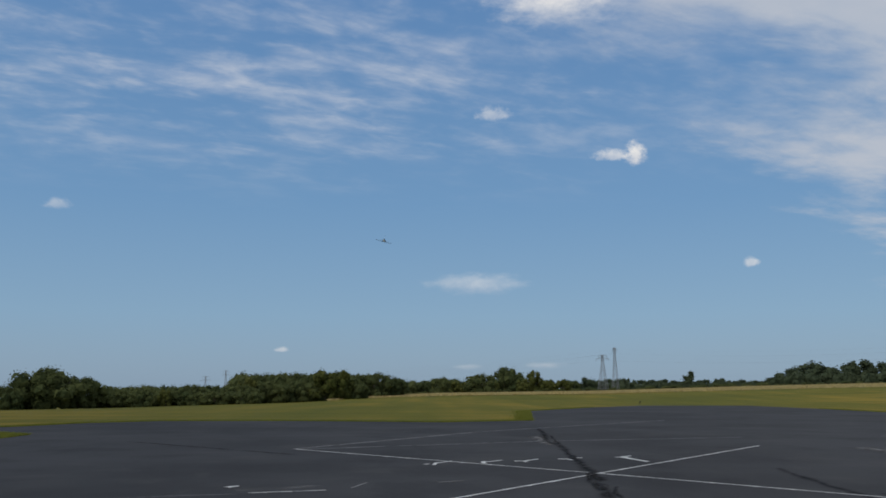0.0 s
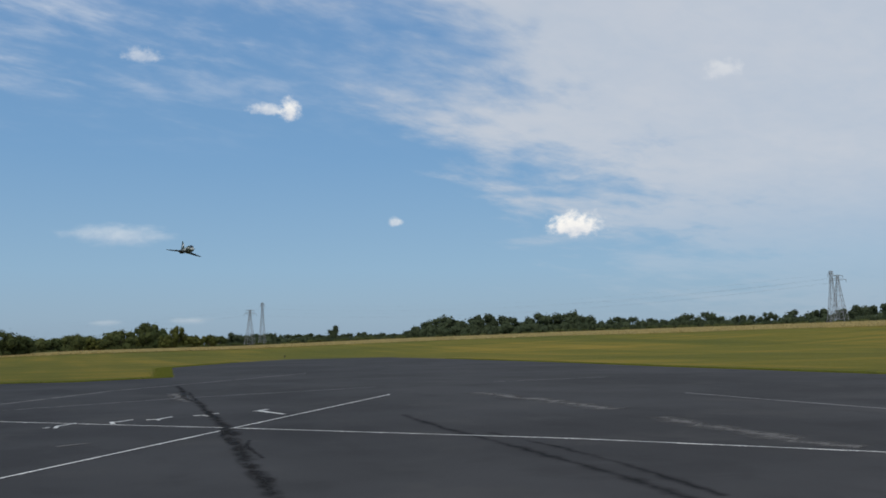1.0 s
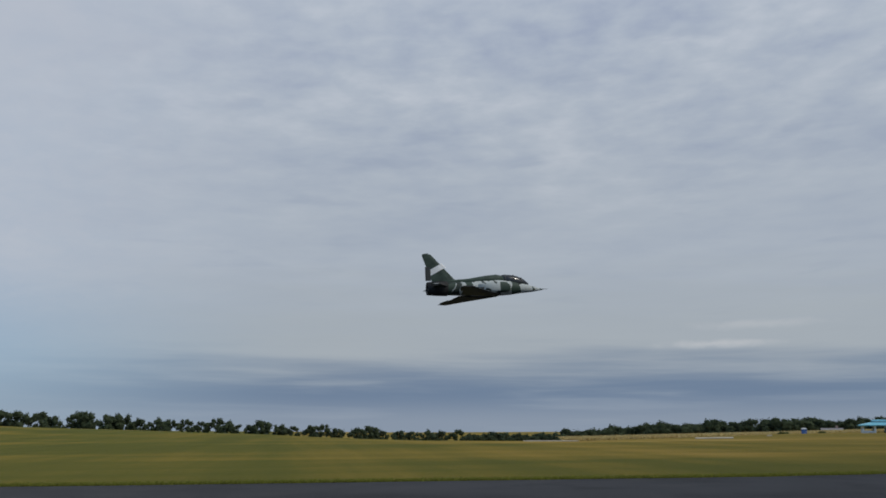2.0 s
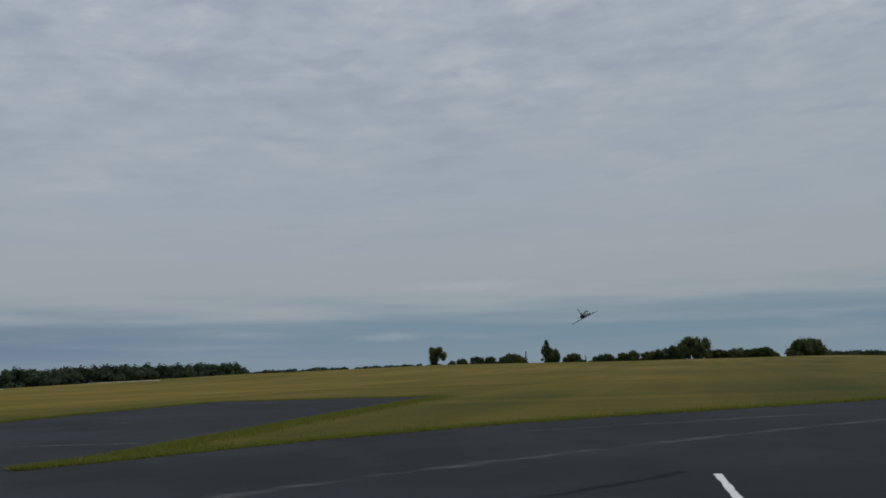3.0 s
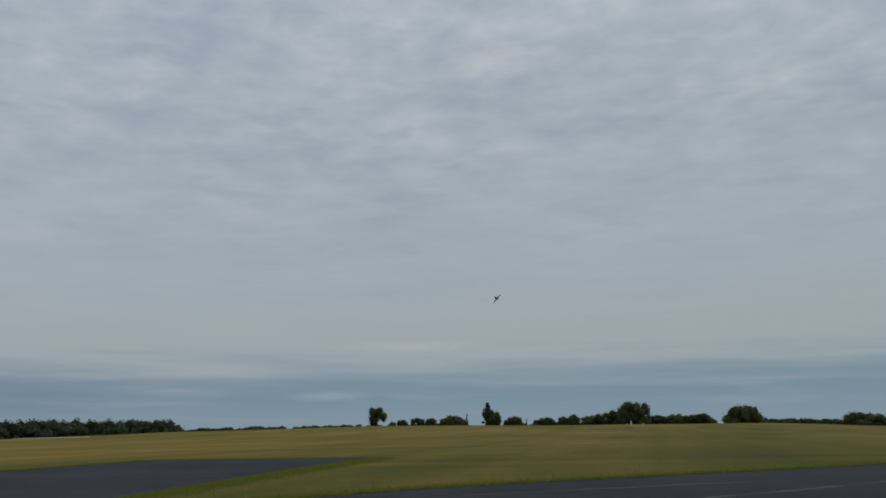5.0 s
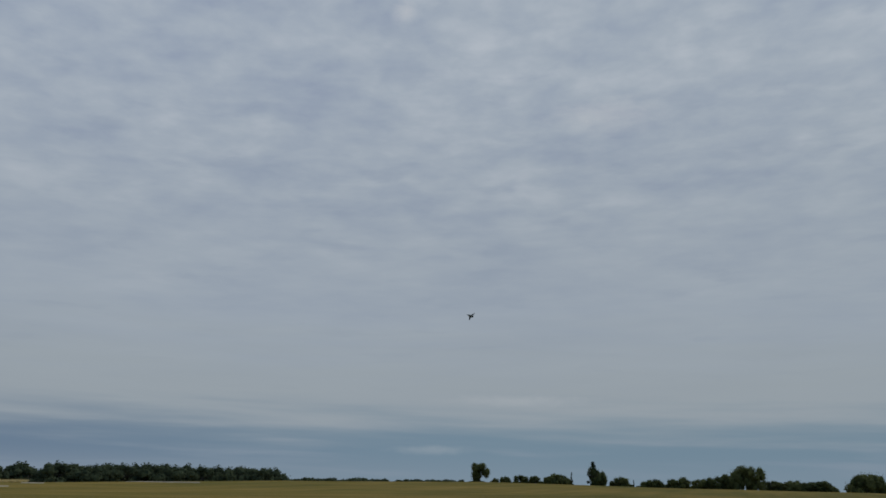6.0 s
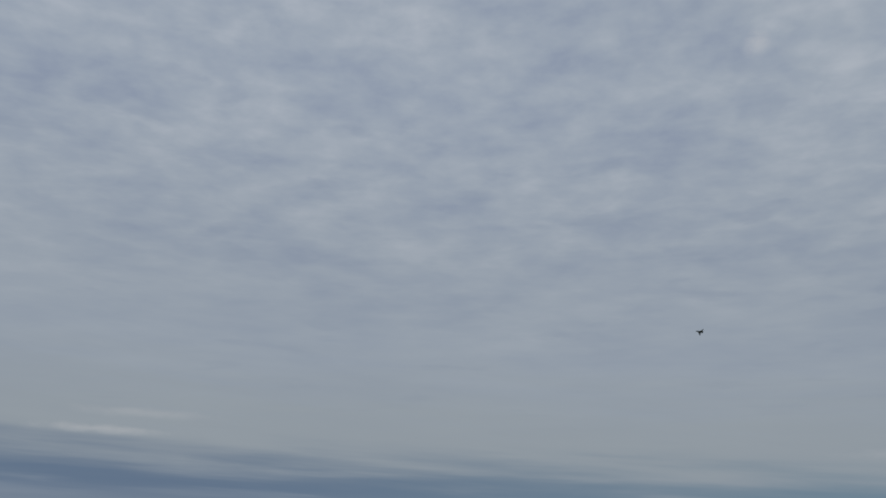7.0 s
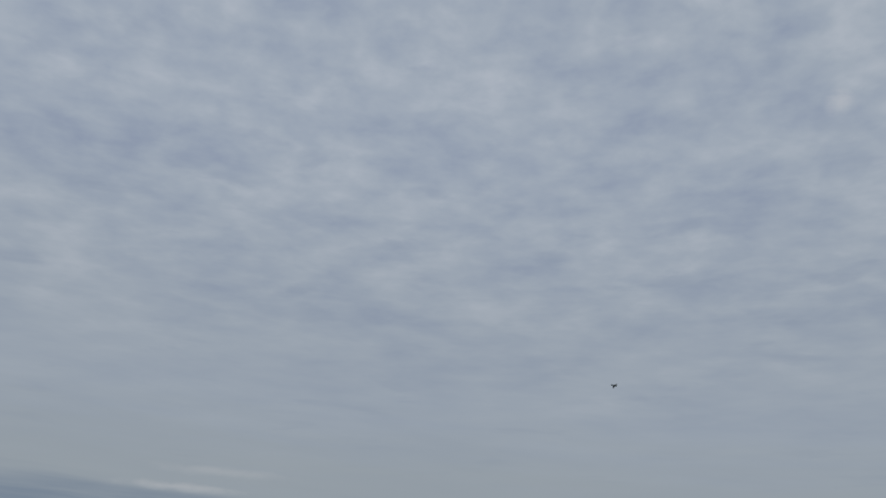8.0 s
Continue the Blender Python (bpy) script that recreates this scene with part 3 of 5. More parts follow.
# ---- trees ----
def crown_mesh(name, seed, width, tall, lobes, leaves, material, clump=0.5, base=0.18, spire=False):
    """Leaf clumps scattered over and inside uneven lobes: a crown 1 unit tall and `width` wide, scaled by `tall`."""
    rnd = random.Random(seed)
    blobs = []
    for k in range(lobes):
        a, q = rnd.uniform(0, 2 * math.pi), rnd.random()
        z = base + (1 - base) * (0.07 + 0.80 * (k + rnd.random()) / lobes)
        s = (z - base) / (1 - base)
        reach = width / 2 * ((1 - s) * 0.8 if spire else math.sin(math.pi * min(0.93, 0.22 + 0.72 * s))) * (0.4 + 0.62 * q)
        size = width * (0.09 + 0.05 * rnd.random() if spire else rnd.uniform(0.13, 0.27))
        blobs.append((Vector((reach * math.cos(a), reach * math.sin(a), min(z, 1 - size * 0.6))), size))
    verts, faces = [], []
    for k in range(leaves):
        c, size = blobs[rnd.randrange(lobes)]
        d = Vector((rnd.gauss(0, 1), rnd.gauss(0, 1), rnd.gauss(0, 1))).normalized()
        p = c + d * size * (rnd.random() ** 0.35) * rnd.uniform(0.8, 1.12)
        if p.z < base * 0.5:
            continue
        p *= tall
        s = clump * rnd.uniform(0.5, 1.2)
        # the clump faces outward from its lobe and from the crown as a whole
        out = Vector((c.x, c.y, (c.z - 0.45) * 0.8))
        face = d * 0.6 + (out.normalized() if out.length > 0.01 else d) * 0.5 + Vector((rnd.gauss(0, 0.45), rnd.gauss(0, 0.45), rnd.gauss(0.25, 0.45)))
        u = face.orthogonal().normalized()
        u.rotate(Matrix.Rotation(rnd.uniform(0, 6.28), 3, face.normalized()))
        v = face.cross(u).normalized()
        w = face.normalized()
        i = len(verts)
        verts += [p + u * s * 0.6, p + v * s * 0.5 + w * s * 0.2, p - u * s * 0.55, p - v * s * 0.45 - w * s * 0.15]
        faces += [(i, i + 1, i + 2), (i, i + 2, i + 3)]
    # a loose inner mass of larger clumps, so that the sky shows only through the gaps between the lobes
    core = bmesh.new()
    bmesh.ops.create_icosphere(core, subdivisions=1, radius=1)
    shell = [[v.co.copy() for v in f.verts] for f in core.faces]
    core.free()
    for c, size in blobs:
        spin = Matrix.Rotation(rnd.uniform(0, 6.28), 3, Vector((rnd.gauss(0, 1), rnd.gauss(0, 1), rnd.gauss(0, 1))).normalized())
        for tri in shell:
            lift = rnd.uniform(0.5, 0.8)
            i = len(verts)
            for q in tri:
                p = (c + spin @ q * size * lift) * tall
                p.z = max(p.z, 0.02 * tall)
                verts.append(p + Vector((rnd.gauss(0, 0.06), rnd.gauss(0, 0.06), rnd.gauss(0, 0.06))))
            faces.append((i, i + 1, i + 2))
    # bring the crown's top to a set height whatever its lobes came to
    lift = tall * 1.05 / float(np.percentile([v.z for v in verts], 99.6))
    me = bpy.data.meshes.new(name)
    me.from_pydata([(v.x, v.y, v.z * lift) for v in verts], [], faces)
    me.materials.append(material)
    return me


def trunk_bmesh(seed, tall, girth, width):
    rnd = random.Random(seed + 50)
    bm = bmesh.new()
    top = Vector((rnd.uniform(-0.2, 0.2), rnd.uniform(-0.2, 0.2), tall * 0.55))
    rod(bm, (0, 0, -0.4), top, girth, girth * 0.5, 7)
    for k in range(6):
        z = tall * rnd.uniform(0.2, 0.5)
        a = k * 1.05 + rnd.uniform(-0.3, 0.3)
        start = Vector((0, 0, z))
        end = Vector((math.cos(a) * width * tall * 0.28, math.sin(a) * width * tall * 0.28, z + tall * rnd.uniform(0.18, 0.34)))
        rod(bm, start, end, girth * 0.4, girth * 0.12, 5)
    return bm


def make_tree(seed, tall, width, lobes, leaves, material, clump, base, label, category="tree", name="tree", spire=False):
    ob = new(name)
    tagged(ob, label, category)
    part("trunk", trunk_bmesh(seed, tall, 0.022 * tall + 0.06, width), BARK, ob, smooth=True)
    crown = new("crown", crown_mesh("crown", seed, width, tall, lobes, leaves, material, clump, base, spire))
    crown.parent = ob
    return ob


TALL = 10.0
KINDS = {
    "broad": [make_tree(s, TALL, 1.05 + 0.12 * (s % 3), 24, 3100, LEAF, 0.44, 0.08, "leafy dark green broadleaf tree at the field's edge") for s in (1, 2, 3)],
    "round": [make_tree(s, TALL, 1.25, 26, 3100, LEAF, 0.43, 0.02, "rounded dense green tree with foliage to the ground") for s in (4, 5)],
    "upright": [make_tree(s, TALL, 0.7, 18, 2400, LEAF, 0.38, 0.10, "tall narrow green tree standing alone in the field") for s in (6, 7)],
    "standing": [make_tree(s, TALL, 0.95, 24, 2600, LEAF, 0.40, 0.26, "green tree on a bare trunk standing alone in the field") for s in (21, 22)],
    "pale": [make_tree(s, TALL, 1.0, 22, 2400, LEAF_PALE, 0.44, 0.05, "yellowing light green tree in the hedgerow") for s in (8, 9)],
    "conifer": [make_tree(10, TALL, 0.42, 14, 1000, NEEDLE, 0.42, 0.05, "dark slender conifer in a row of trees", spire=True)],
    "bush": [make_tree(s, TALL, 1.9, 26, 2200, LEAF, 0.65, 0.0, "low rounded green bush on the field", "bush", "bush") for s in (11, 12)],
}
# the same kinds for the woods further than 400 m, with fewer and larger clumps, their leaf colour tinted for haze
FAR_KINDS = {
    "broad": [make_tree(s, TALL, 1.15, 20, 900, LEAF_HAZED, 0.8, 0.03, "dark green broadleaf tree in the distant wood") for s in (31, 32, 33)],
    "round": [make_tree(s, TALL, 1.25, 22, 900, LEAF_HAZED, 0.8, 0.0, "rounded dark green tree in the distant wood") for s in (34, 35)],
    "upright": [make_tree(36, TALL, 0.7, 14, 700, LEAF_HAZED, 0.7, 0.05, "tall dark tree rising over the distant wood")],
    "bush": [make_tree(s, TALL, 1.9, 22, 800, LEAF_HAZED, 1.0, 0.0, "low dark bush at the edge of the distant wood", "bush", "bush") for s in (41, 42)],
}
USED = set()


DISTANT = []


def plant(kind, a, r, top, sink=0.0, group="", wide=1.0, which=None, base=None):
    """A tree at heading a, r metres off, whose tip reaches `top` degrees above eye level."""
    x, y = polar(a, r)
    z = land(x, y) - sink if base is None else EYE_HEIGHT + r * math.tan(radians(base))
    tall = EYE_HEIGHT + r * math.tan(radians(top)) - z
    rnd = random.Random(int(a * 1000) + int(r))
    stock = (FAR_KINDS if r > 400 and kind in FAR_KINDS else KINDS)[kind]
    ob = stock[rnd.randrange(len(stock)) if which is None else which]
    s = max(tall, 1.2) / (TALL * 1.05)
    m = Matrix.Translation((x, y, z)) @ Matrix.Rotation(rnd.uniform(0, 6.28), 4, "Z") @ Matrix.Diagonal((s * wide, s * wide, s, 1))
    if r > 500:
        DISTANT.append((ob, m))
        return None
    if ob not in USED:
        USED.add(ob)
        ob.matrix_basis = m
        tree = ob
    else:
        tree = copy_thing(ob, Matrix.Identity(4))
        tree.matrix_basis = m
    if group:
        tree["group"] = group
    return tree


rnd = random.Random(21)
# north: a big tree, then the hedgerow
G_NORTH = "trees of the northern hedgerow"
for kind, a, r, top, wide in (("broad", -27.5, 172, 0.5, 1.0), ("broad", -26.2, 176, 0.45, 1.0), ("round", -24.7, 171, 0.75, 1.0), ("round", -23.9, 169, 1.42, 1.1), ("broad", -23.1, 168, 1.35, 1.15), ("broad", -21.9, 170, 0.95, 1.0), ("round", -21.4, 172, 0.75, 1.0),
                              ("round", -25.4, 165, 0.1, 1.0), ("broad", -20.5, 178, 0.35, 1.0)):
    plant(kind, a, r, top, 0.2, G_NORTH, wide)
for k in range(19):
    a = -20.0 + k * 0.44
    plant(rnd.choice(["broad", "round"]), a, 182 + rnd.uniform(-5, 6), 0.36 + rnd.uniform(-0.12, 0.14), 0.2, G_NORTH, 1.05)
for k in range(14):
    a = -12.7 + k * 0.54
    plant(rnd.choice(["broad", "round", "round"]), a, 196 + rnd.uniform(-5, 8), 1.12 + 0.2 * k / 14 + rnd.uniform(-0.16, 0.1), 0.2, G_NORTH, 1.0)
for kind, a, r, top, wide in (("pale", -7.4, 186, 1.4, 0.95), ("pale", -6.5, 188, 1.36, 0.9), ("pale", -12.2, 187, 0.95, 0.8), ("pale", -17.0, 173, 0.2, 0.9), ("round", -4.3, 205, 1.25, 1.1), ("round", -3.2, 207, 0.95, 1.1), ("broad", -2.1, 290, 0.6, 1.2), ("broad", -1.3, 290, 0.62, 1.2), ("round", -0.2, 236, 0.97, 1.0),
                              ("pale", 0.8, 250, 0.72, 1.0), ("pale", 1.5, 250, 0.7, 1.0), ("round", 2.4, 246, 1.17, 1.25), ("broad", 3.9, 300, 1.6, 0.9), ("broad", 4.6, 300, 1.25, 0.9), ("pale", 5.8, 270, 1.36, 0.85),
                              ("pale", 5.0, 262, 0.8, 1.2), ("pale", 6.6, 262, 0.72, 1.2), ("pale", 7.6, 280, 0.82, 1.0), ("broad", 9.05, 840, 0.95, 0.9), ("broad", 8.3, 840, 0.7, 1.2), ("pale", 3.2, 256, 0.7, 1.2),
                              ("broad", 10.0, 860, 0.75, 1.0), ("broad", 11.4, 860, 0.88, 1.0)):
    plant(kind, a, r, top, 0.3, G_NORTH, wide)
# the band of lower trees that closes the gaps behind them
for k in range(22):
    plant(rnd.choice(["round", "broad", "pale"] if k > 12 else ["round", "broad"]), -6.2 + k * 0.68 + rnd.uniform(-0.1, 0.1), 312 + rnd.uniform(-8, 8), 0.78 + rnd.uniform(-0.12, 0.1), 0.3, G_NORTH, 1.3)
for k in range(16):
    plant("round", -20.8 + k * 0.6 + rnd.uniform(-0.1, 0.1), 174 + rnd.uniform(-2, 3), 0.12 + rnd.uniform(-0.15, 0.1), 0.2, G_NORTH, 1.2)
for k in range(15):
    plant("round", -12.6 + k * 0.52 + rnd.uniform(-0.1, 0.1), 189 + rnd.uniform(-2, 3), 0.66 + rnd.uniform(-0.2, 0.16), 0.2, G_NORTH, 1.1)
G_WOOD = "trees of the wood beyond the meadow"
for k in range(26):
    plant("bush", 9.2 + k * 0.45 + rnd.uniform(-0.1, 0.1), 850 + rnd.uniform(-8, 8), 0.62 + rnd.uniform(-0.1, 0.1), 0.5, G_WOOD, 0.8)
for k in range(62):
    plant("bush", 20.6 + k * 0.62 + rnd.uniform(-0.15, 0.15), 672 + rnd.uniform(-6, 6), 1.12 + rnd.uniform(-0.12, 0.15), 0.4, G_WOOD, 0.8)
for k in range(17):
    a = 9.6 + k * 0.68
    plant("broad", a, 870 + rnd.uniform(-20, 20), 0.8 + rnd.uniform(-0.1, 0.08), 0.5, G_WOOD, 1.3)
plant("upright", 15.35, 850, 1.3, 0.5, G_WOOD, 1.2)
TOPS = [(20.2, 1.1), (22, 1.8), (24.4, 1.9), (25.4, 1.65), (26.5, 1.8), (30.7, 1.88), (33.2, 1.45), (36, 1.5), (38.5, 1.72), (40.7, 1.45), (44.8, 1.7), (47.6, 2.05),
        (52.6, 1.8), (56, 2.1), (65, 1.7), (80, 0.9), (96, 0.1), (105, -0.3)]
for k in range(88):
    a = 20.3 + k * 0.92 + rnd.uniform(-0.2, 0.2)
    far = 690 - max(0, a - 60) * 4.5
    top = float(np.interp(a, [t[0] for t in TOPS], [t[1] for t in TOPS]))
    plant(rnd.choice(["broad", "broad", "round"]), a, far + rnd.uniform(-10, 14), top + rnd.uniform(-0.3, 0.06), 0.4, G_WOOD, 1.1)
for k in range(78):
    a = -3.0 + k * 0.8 + rnd.uniform(-0.2, 0.2)
    el, far = skyline(a)
    plant("bush", a, far + 22 + rnd.uniform(-4, 8), el + 0.22 + rnd.uniform(-0.08, 0.08), 0.3, "undergrowth at the edge of the wood", 1.3)
# south-east: the long dark wood behind the pavilion
TOPS = [(103, -0.35), (105.4, -0.32), (109.8, 0.02), (112.8, 0.22), (121, 0.42), (123.3, 0.34), (126.7, 0.46), (129.9, 0.45), (133.6, 0.75), (137.2, 0.83),
        (137.45, 0.35), (137.8, 0.6), (138.4, 0.88), (142.4, 0.92), (146.2, 0.88), (149.4, 0.83), (150.9, 0.8), (151.4, 0.6)]
for k in range(132):
    a = 101.2 + k * 0.382 + rnd.uniform(-0.12, 0.12)
    if a > 151.3 or 137.25 < a < 137.7:
        continue
    top = float(np.interp(a, [t[0] for t in TOPS], [t[1] for t in TOPS]))
    plant(rnd.choice(["broad", "round", "round"]), a, 445 + rnd.uniform(-12, 12), top + rnd.uniform(-0.2, 0.06), 0.6, G_WOOD, 1.2, base=-1.15 if a < 112 else -0.9 if a < 122 else -0.5)
# the low, distant fringe and the single trees on the southern skyline
for k in range(52):
    plant(rnd.choice(["bush", "bush", "round"]), 151.8 + k * 0.235 + rnd.uniform(-0.2, 0.2), 560 + rnd.uniform(-20, 20), 0.24 + rnd.uniform(-0.08, 0.13), 0.5, "distant bushes on the skyline", rnd.uniform(0.9, 1.7), base=-0.04)
G_SOUTH = "single trees on the southern skyline"
for kind, a, r, top, wide in (("standing", 163.5, 338, 1.36, 1.0), ("round", 163.3, 339, 0.95, 0.42), ("conifer", 170.5, 338, 1.5, 1.7), ("broad", 170.6, 338.5, 1.2, 0.78), ("round", 170.9, 339, 0.95, 0.7),
                              ("round", 164.5, 345, 0.46, 0.8), ("round", 165.1, 345, 0.57, 0.9), ("round", 166.05, 345, 0.66, 1.1), ("broad", 166.95, 345, 0.62, 1.15), ("round", 167.85, 345, 0.62, 1.1), ("round", 168.3, 346, 0.78, 1.15),
                              ("round", 168.8, 345, 0.52, 1.3), ("conifer", 169.17, 345, 0.86, 0.8), ("round", 172.15, 345, 0.63, 1.15), ("round", 171.85, 346, 0.45, 1.1), ("conifer", 172.9, 345, 0.45, 1.1),
                              ("bush", 173.6, 345, 0.40, 0.7), ("round", 174.15, 345, 0.53, 1.2), ("round", 175.15, 345, 0.55, 1.1), ("round", 175.75, 345, 0.66, 1.2), ("round", 176.8, 345, 0.58, 1.2), ("round", 177.75, 345, 0.72, 1.2),
                              ("broad", 178.45, 345, 0.85, 1.0), ("broad", 179.25, 345, 1.36, 0.85), ("broad", 179.95, 345, 1.3, 0.8), ("bush", 185.85, 335, 1.0, 0.85), ("round", 185.45, 336, 0.86, 0.8), ("round", 186.2, 336, 0.86, 0.75),
                              ("bush", 192.45, 300, 0.44, 1.25), ("bush", 192.9, 300, 0.30, 1.2), ("round", 194.8, 290, 0.42, 0.9), ("round", 195.75, 290, 0.80, 1.1), ("round", 197.4, 290, 0.7, 1.2)):
    plant(kind, a, r, top, 0.95, G_SOUTH, wide)
for k in range(11):
    plant("bush", 164.3 + k * 0.47 + rnd.uniform(-0.12, 0.12), 351, 0.26 + rnd.uniform(-0.08, 0.1), 0.9, G_SOUTH, 0.9)
for k in range(13):
    plant(("conifer", "round", "broad")[k % 3], 180.7 + k * 0.27 + rnd.uniform(-0.06, 0.06), 350, 0.46 + rnd.uniform(-0.12, 0.12), 1.0, G_SOUTH, 1.3)
for k in range(12):
    plant("bush", 180.6 + k * 0.3, 352, 0.24 + rnd.uniform(-0.06, 0.06), 1.0, G_SOUTH, 1.0)
for k in range(14):
    plant("bush", 171.6 + k * 0.55 + rnd.uniform(-0.1, 0.1), 353, 0.2 + rnd.uniform(-0.06, 0.08), 1.0, G_SOUTH, 1.0)
for k in range(24):
    plant("bush", 186.5 + k * 0.36 + rnd.uniform(-0.1, 0.1), 420, 0.17 - 0.013 * k + rnd.uniform(-0.05, 0.09), 0.5, "distant bushes on the skyline", 0.9, base=-0.45)


def merge_distant():
    """The woods past half a kilometre, where no single tree can be told apart: one mass of crowns."""
    verts, faces, start = [], [], 0
    for ob, m in DISTANT:
        me = next(c for c in ob.children if c.name.startswith("crown")).data
        co = np.empty(len(me.vertices) * 3)
        me.vertices.foreach_get("co", co)
        tri = np.empty(len(me.loops), int)
        me.loops.foreach_get("vertex_index", tri)
        w = np.array(m)
        verts.append(co.reshape(-1, 3) @ w[:3, :3].T + w[:3, 3])
        faces.append(tri.reshape(-1, 3) + start)
        start += len(me.vertices)
    me = bpy.data.meshes.new("distant_wood")
    me.from_pydata(np.concatenate(verts).tolist(), [], np.concatenate(faces).tolist())
    # the leaf colour here carries the painted haze tint
    me.materials.append(LEAF_HAZED)
    tagged(new("distant_wood", me), "dark green distant woods along the horizon", "wood", kind="stuff")


merge_distant()

# ---- the model jet ----
def camouflage():
    mat = bpy.data.materials.new("camouflage_paint")
    mat.use_nodes = True
    n = Nodes(mat.node_tree)
    where = n.add("ShaderNodeTexCoord").outputs["Object"]
    bent = n.vec("ADD", n.vec("MULTIPLY", where, (0.45, 1.0, 0.75)), n.xyz(3.1, 0.62, 1.7))
    field = n.noise(bent, 4.6, 1.0, 0.4, 0.3)
    tone = n.mix(n.step(field, 0.485, 0.50), (0.43, 0.46, 0.44), (0.036, 0.058, 0.043))
    second = n.noise(n.vec("ADD", bent, (7.0, 2.0, 1.0)), 5.4, 1.0, 0.4, 0.2)
    tone = n.mix(n.step(second, 0.56, 0.575), tone, (0.026, 0.036, 0.030))
    grime = n.noise(where, 14.0, 5.0)
    tone = n.mix(n.math("MULTIPLY", n.step(grime, 0.5, 0.75), 0.3), tone, (0.09, 0.09, 0.085))
    shader = n.add("ShaderNodeBsdfPrincipled")
    n.put(shader.inputs["Base Color"], tone)
    shader.inputs["Roughness"].default_value = 0.6
    shader.inputs["Specular IOR Level"].default_value = 0.25
    n.tree.links.new(shader.outputs[0], n.add("ShaderNodeOutputMaterial").inputs[0])
    return mat


CAMO = camouflage()
JET_GREEN = surface("dark_green_paint", (0.036, 0.056, 0.043), 0.6, spread=0.3, scale=7, spec=0.25)
JET_DARK = surface("dark_grey_paint", (0.03, 0.034, 0.034), 0.55, spread=0.2, scale=8, spec=0.3)
# soot on the tailpipe; at the intakes the same black is painted shade
SOOT_SHADE_BLACK = surface("soot_shade_black", (0.02, 0.02, 0.02), 0.6, 0.4, spread=0.3, scale=12)
WHITE_PAINT = surface("white_paint", (0.72, 0.73, 0.72), 0.5, spread=0.1, scale=6)
GLASS = surface("tinted_canopy", (0.02, 0.024, 0.028), 0.22, spread=0.1)


def loft(bm, rings, sides=20, power=2.0, close=(True, True)):
    """Rings of (y, half width, half height, centre z) along the y axis, joined into a hull."""
    rows = []
    for y, w, h, z in rings:
        row = []
        for k in range(sides):
            a = 2 * math.pi * k / sides
            c, s = math.cos(a), math.sin(a)
            row.append(bm.verts.new((w * math.copysign(abs(c) ** (2 / power), c), y, z + h * math.copysign(abs(s) ** (2 / power), s))))
        rows.append(row)
    for a, b in zip(rows, rows[1:]):
        for k in range(sides):
            bm.faces.new((a[k], a[k - 1], b[k - 1], b[k]))
    if close[0]:
        bm.faces.new(rows[0])
    if close[1]:
        bm.faces.new(rows[-1][::-1])
    bmesh.ops.recalc_face_normals(bm, faces=bm.faces[:])
    return bm


def aerofoil(bm, stations):
    """Stations (leading edge, trailing edge, thickness): points in space and a half-thickness vector."""
    rows = []
    for lead, trail, half in stations:
        lead, trail, half = Vector(lead), Vector(trail), Vector(half)
        row = []
        for s, t in ((0, 0), (0.06, 0.55), (0.3, 1.0), (0.65, 0.6), (1, 0.05)):
            row.append(lead.lerp(trail, s) + half * t)
        for s, t in ((1, -0.05), (0.65, -0.6), (0.3, -1.0), (0.06, -0.55)):
            row.append(lead.lerp(trail, s) + half * t)
        rows.append([bm.verts.new(p) for p in row])
    for a, b in zip(rows, rows[1:]):
        for k in range(len(a)):
            bm.faces.new((a[k], a[k - 1], b[k - 1], b[k]))
    bm.faces.new(rows[0])
    bm.faces.new(rows[-1][::-1])
    bmesh.ops.recalc_face_normals(bm, faces=bm.faces[:])
    return bm


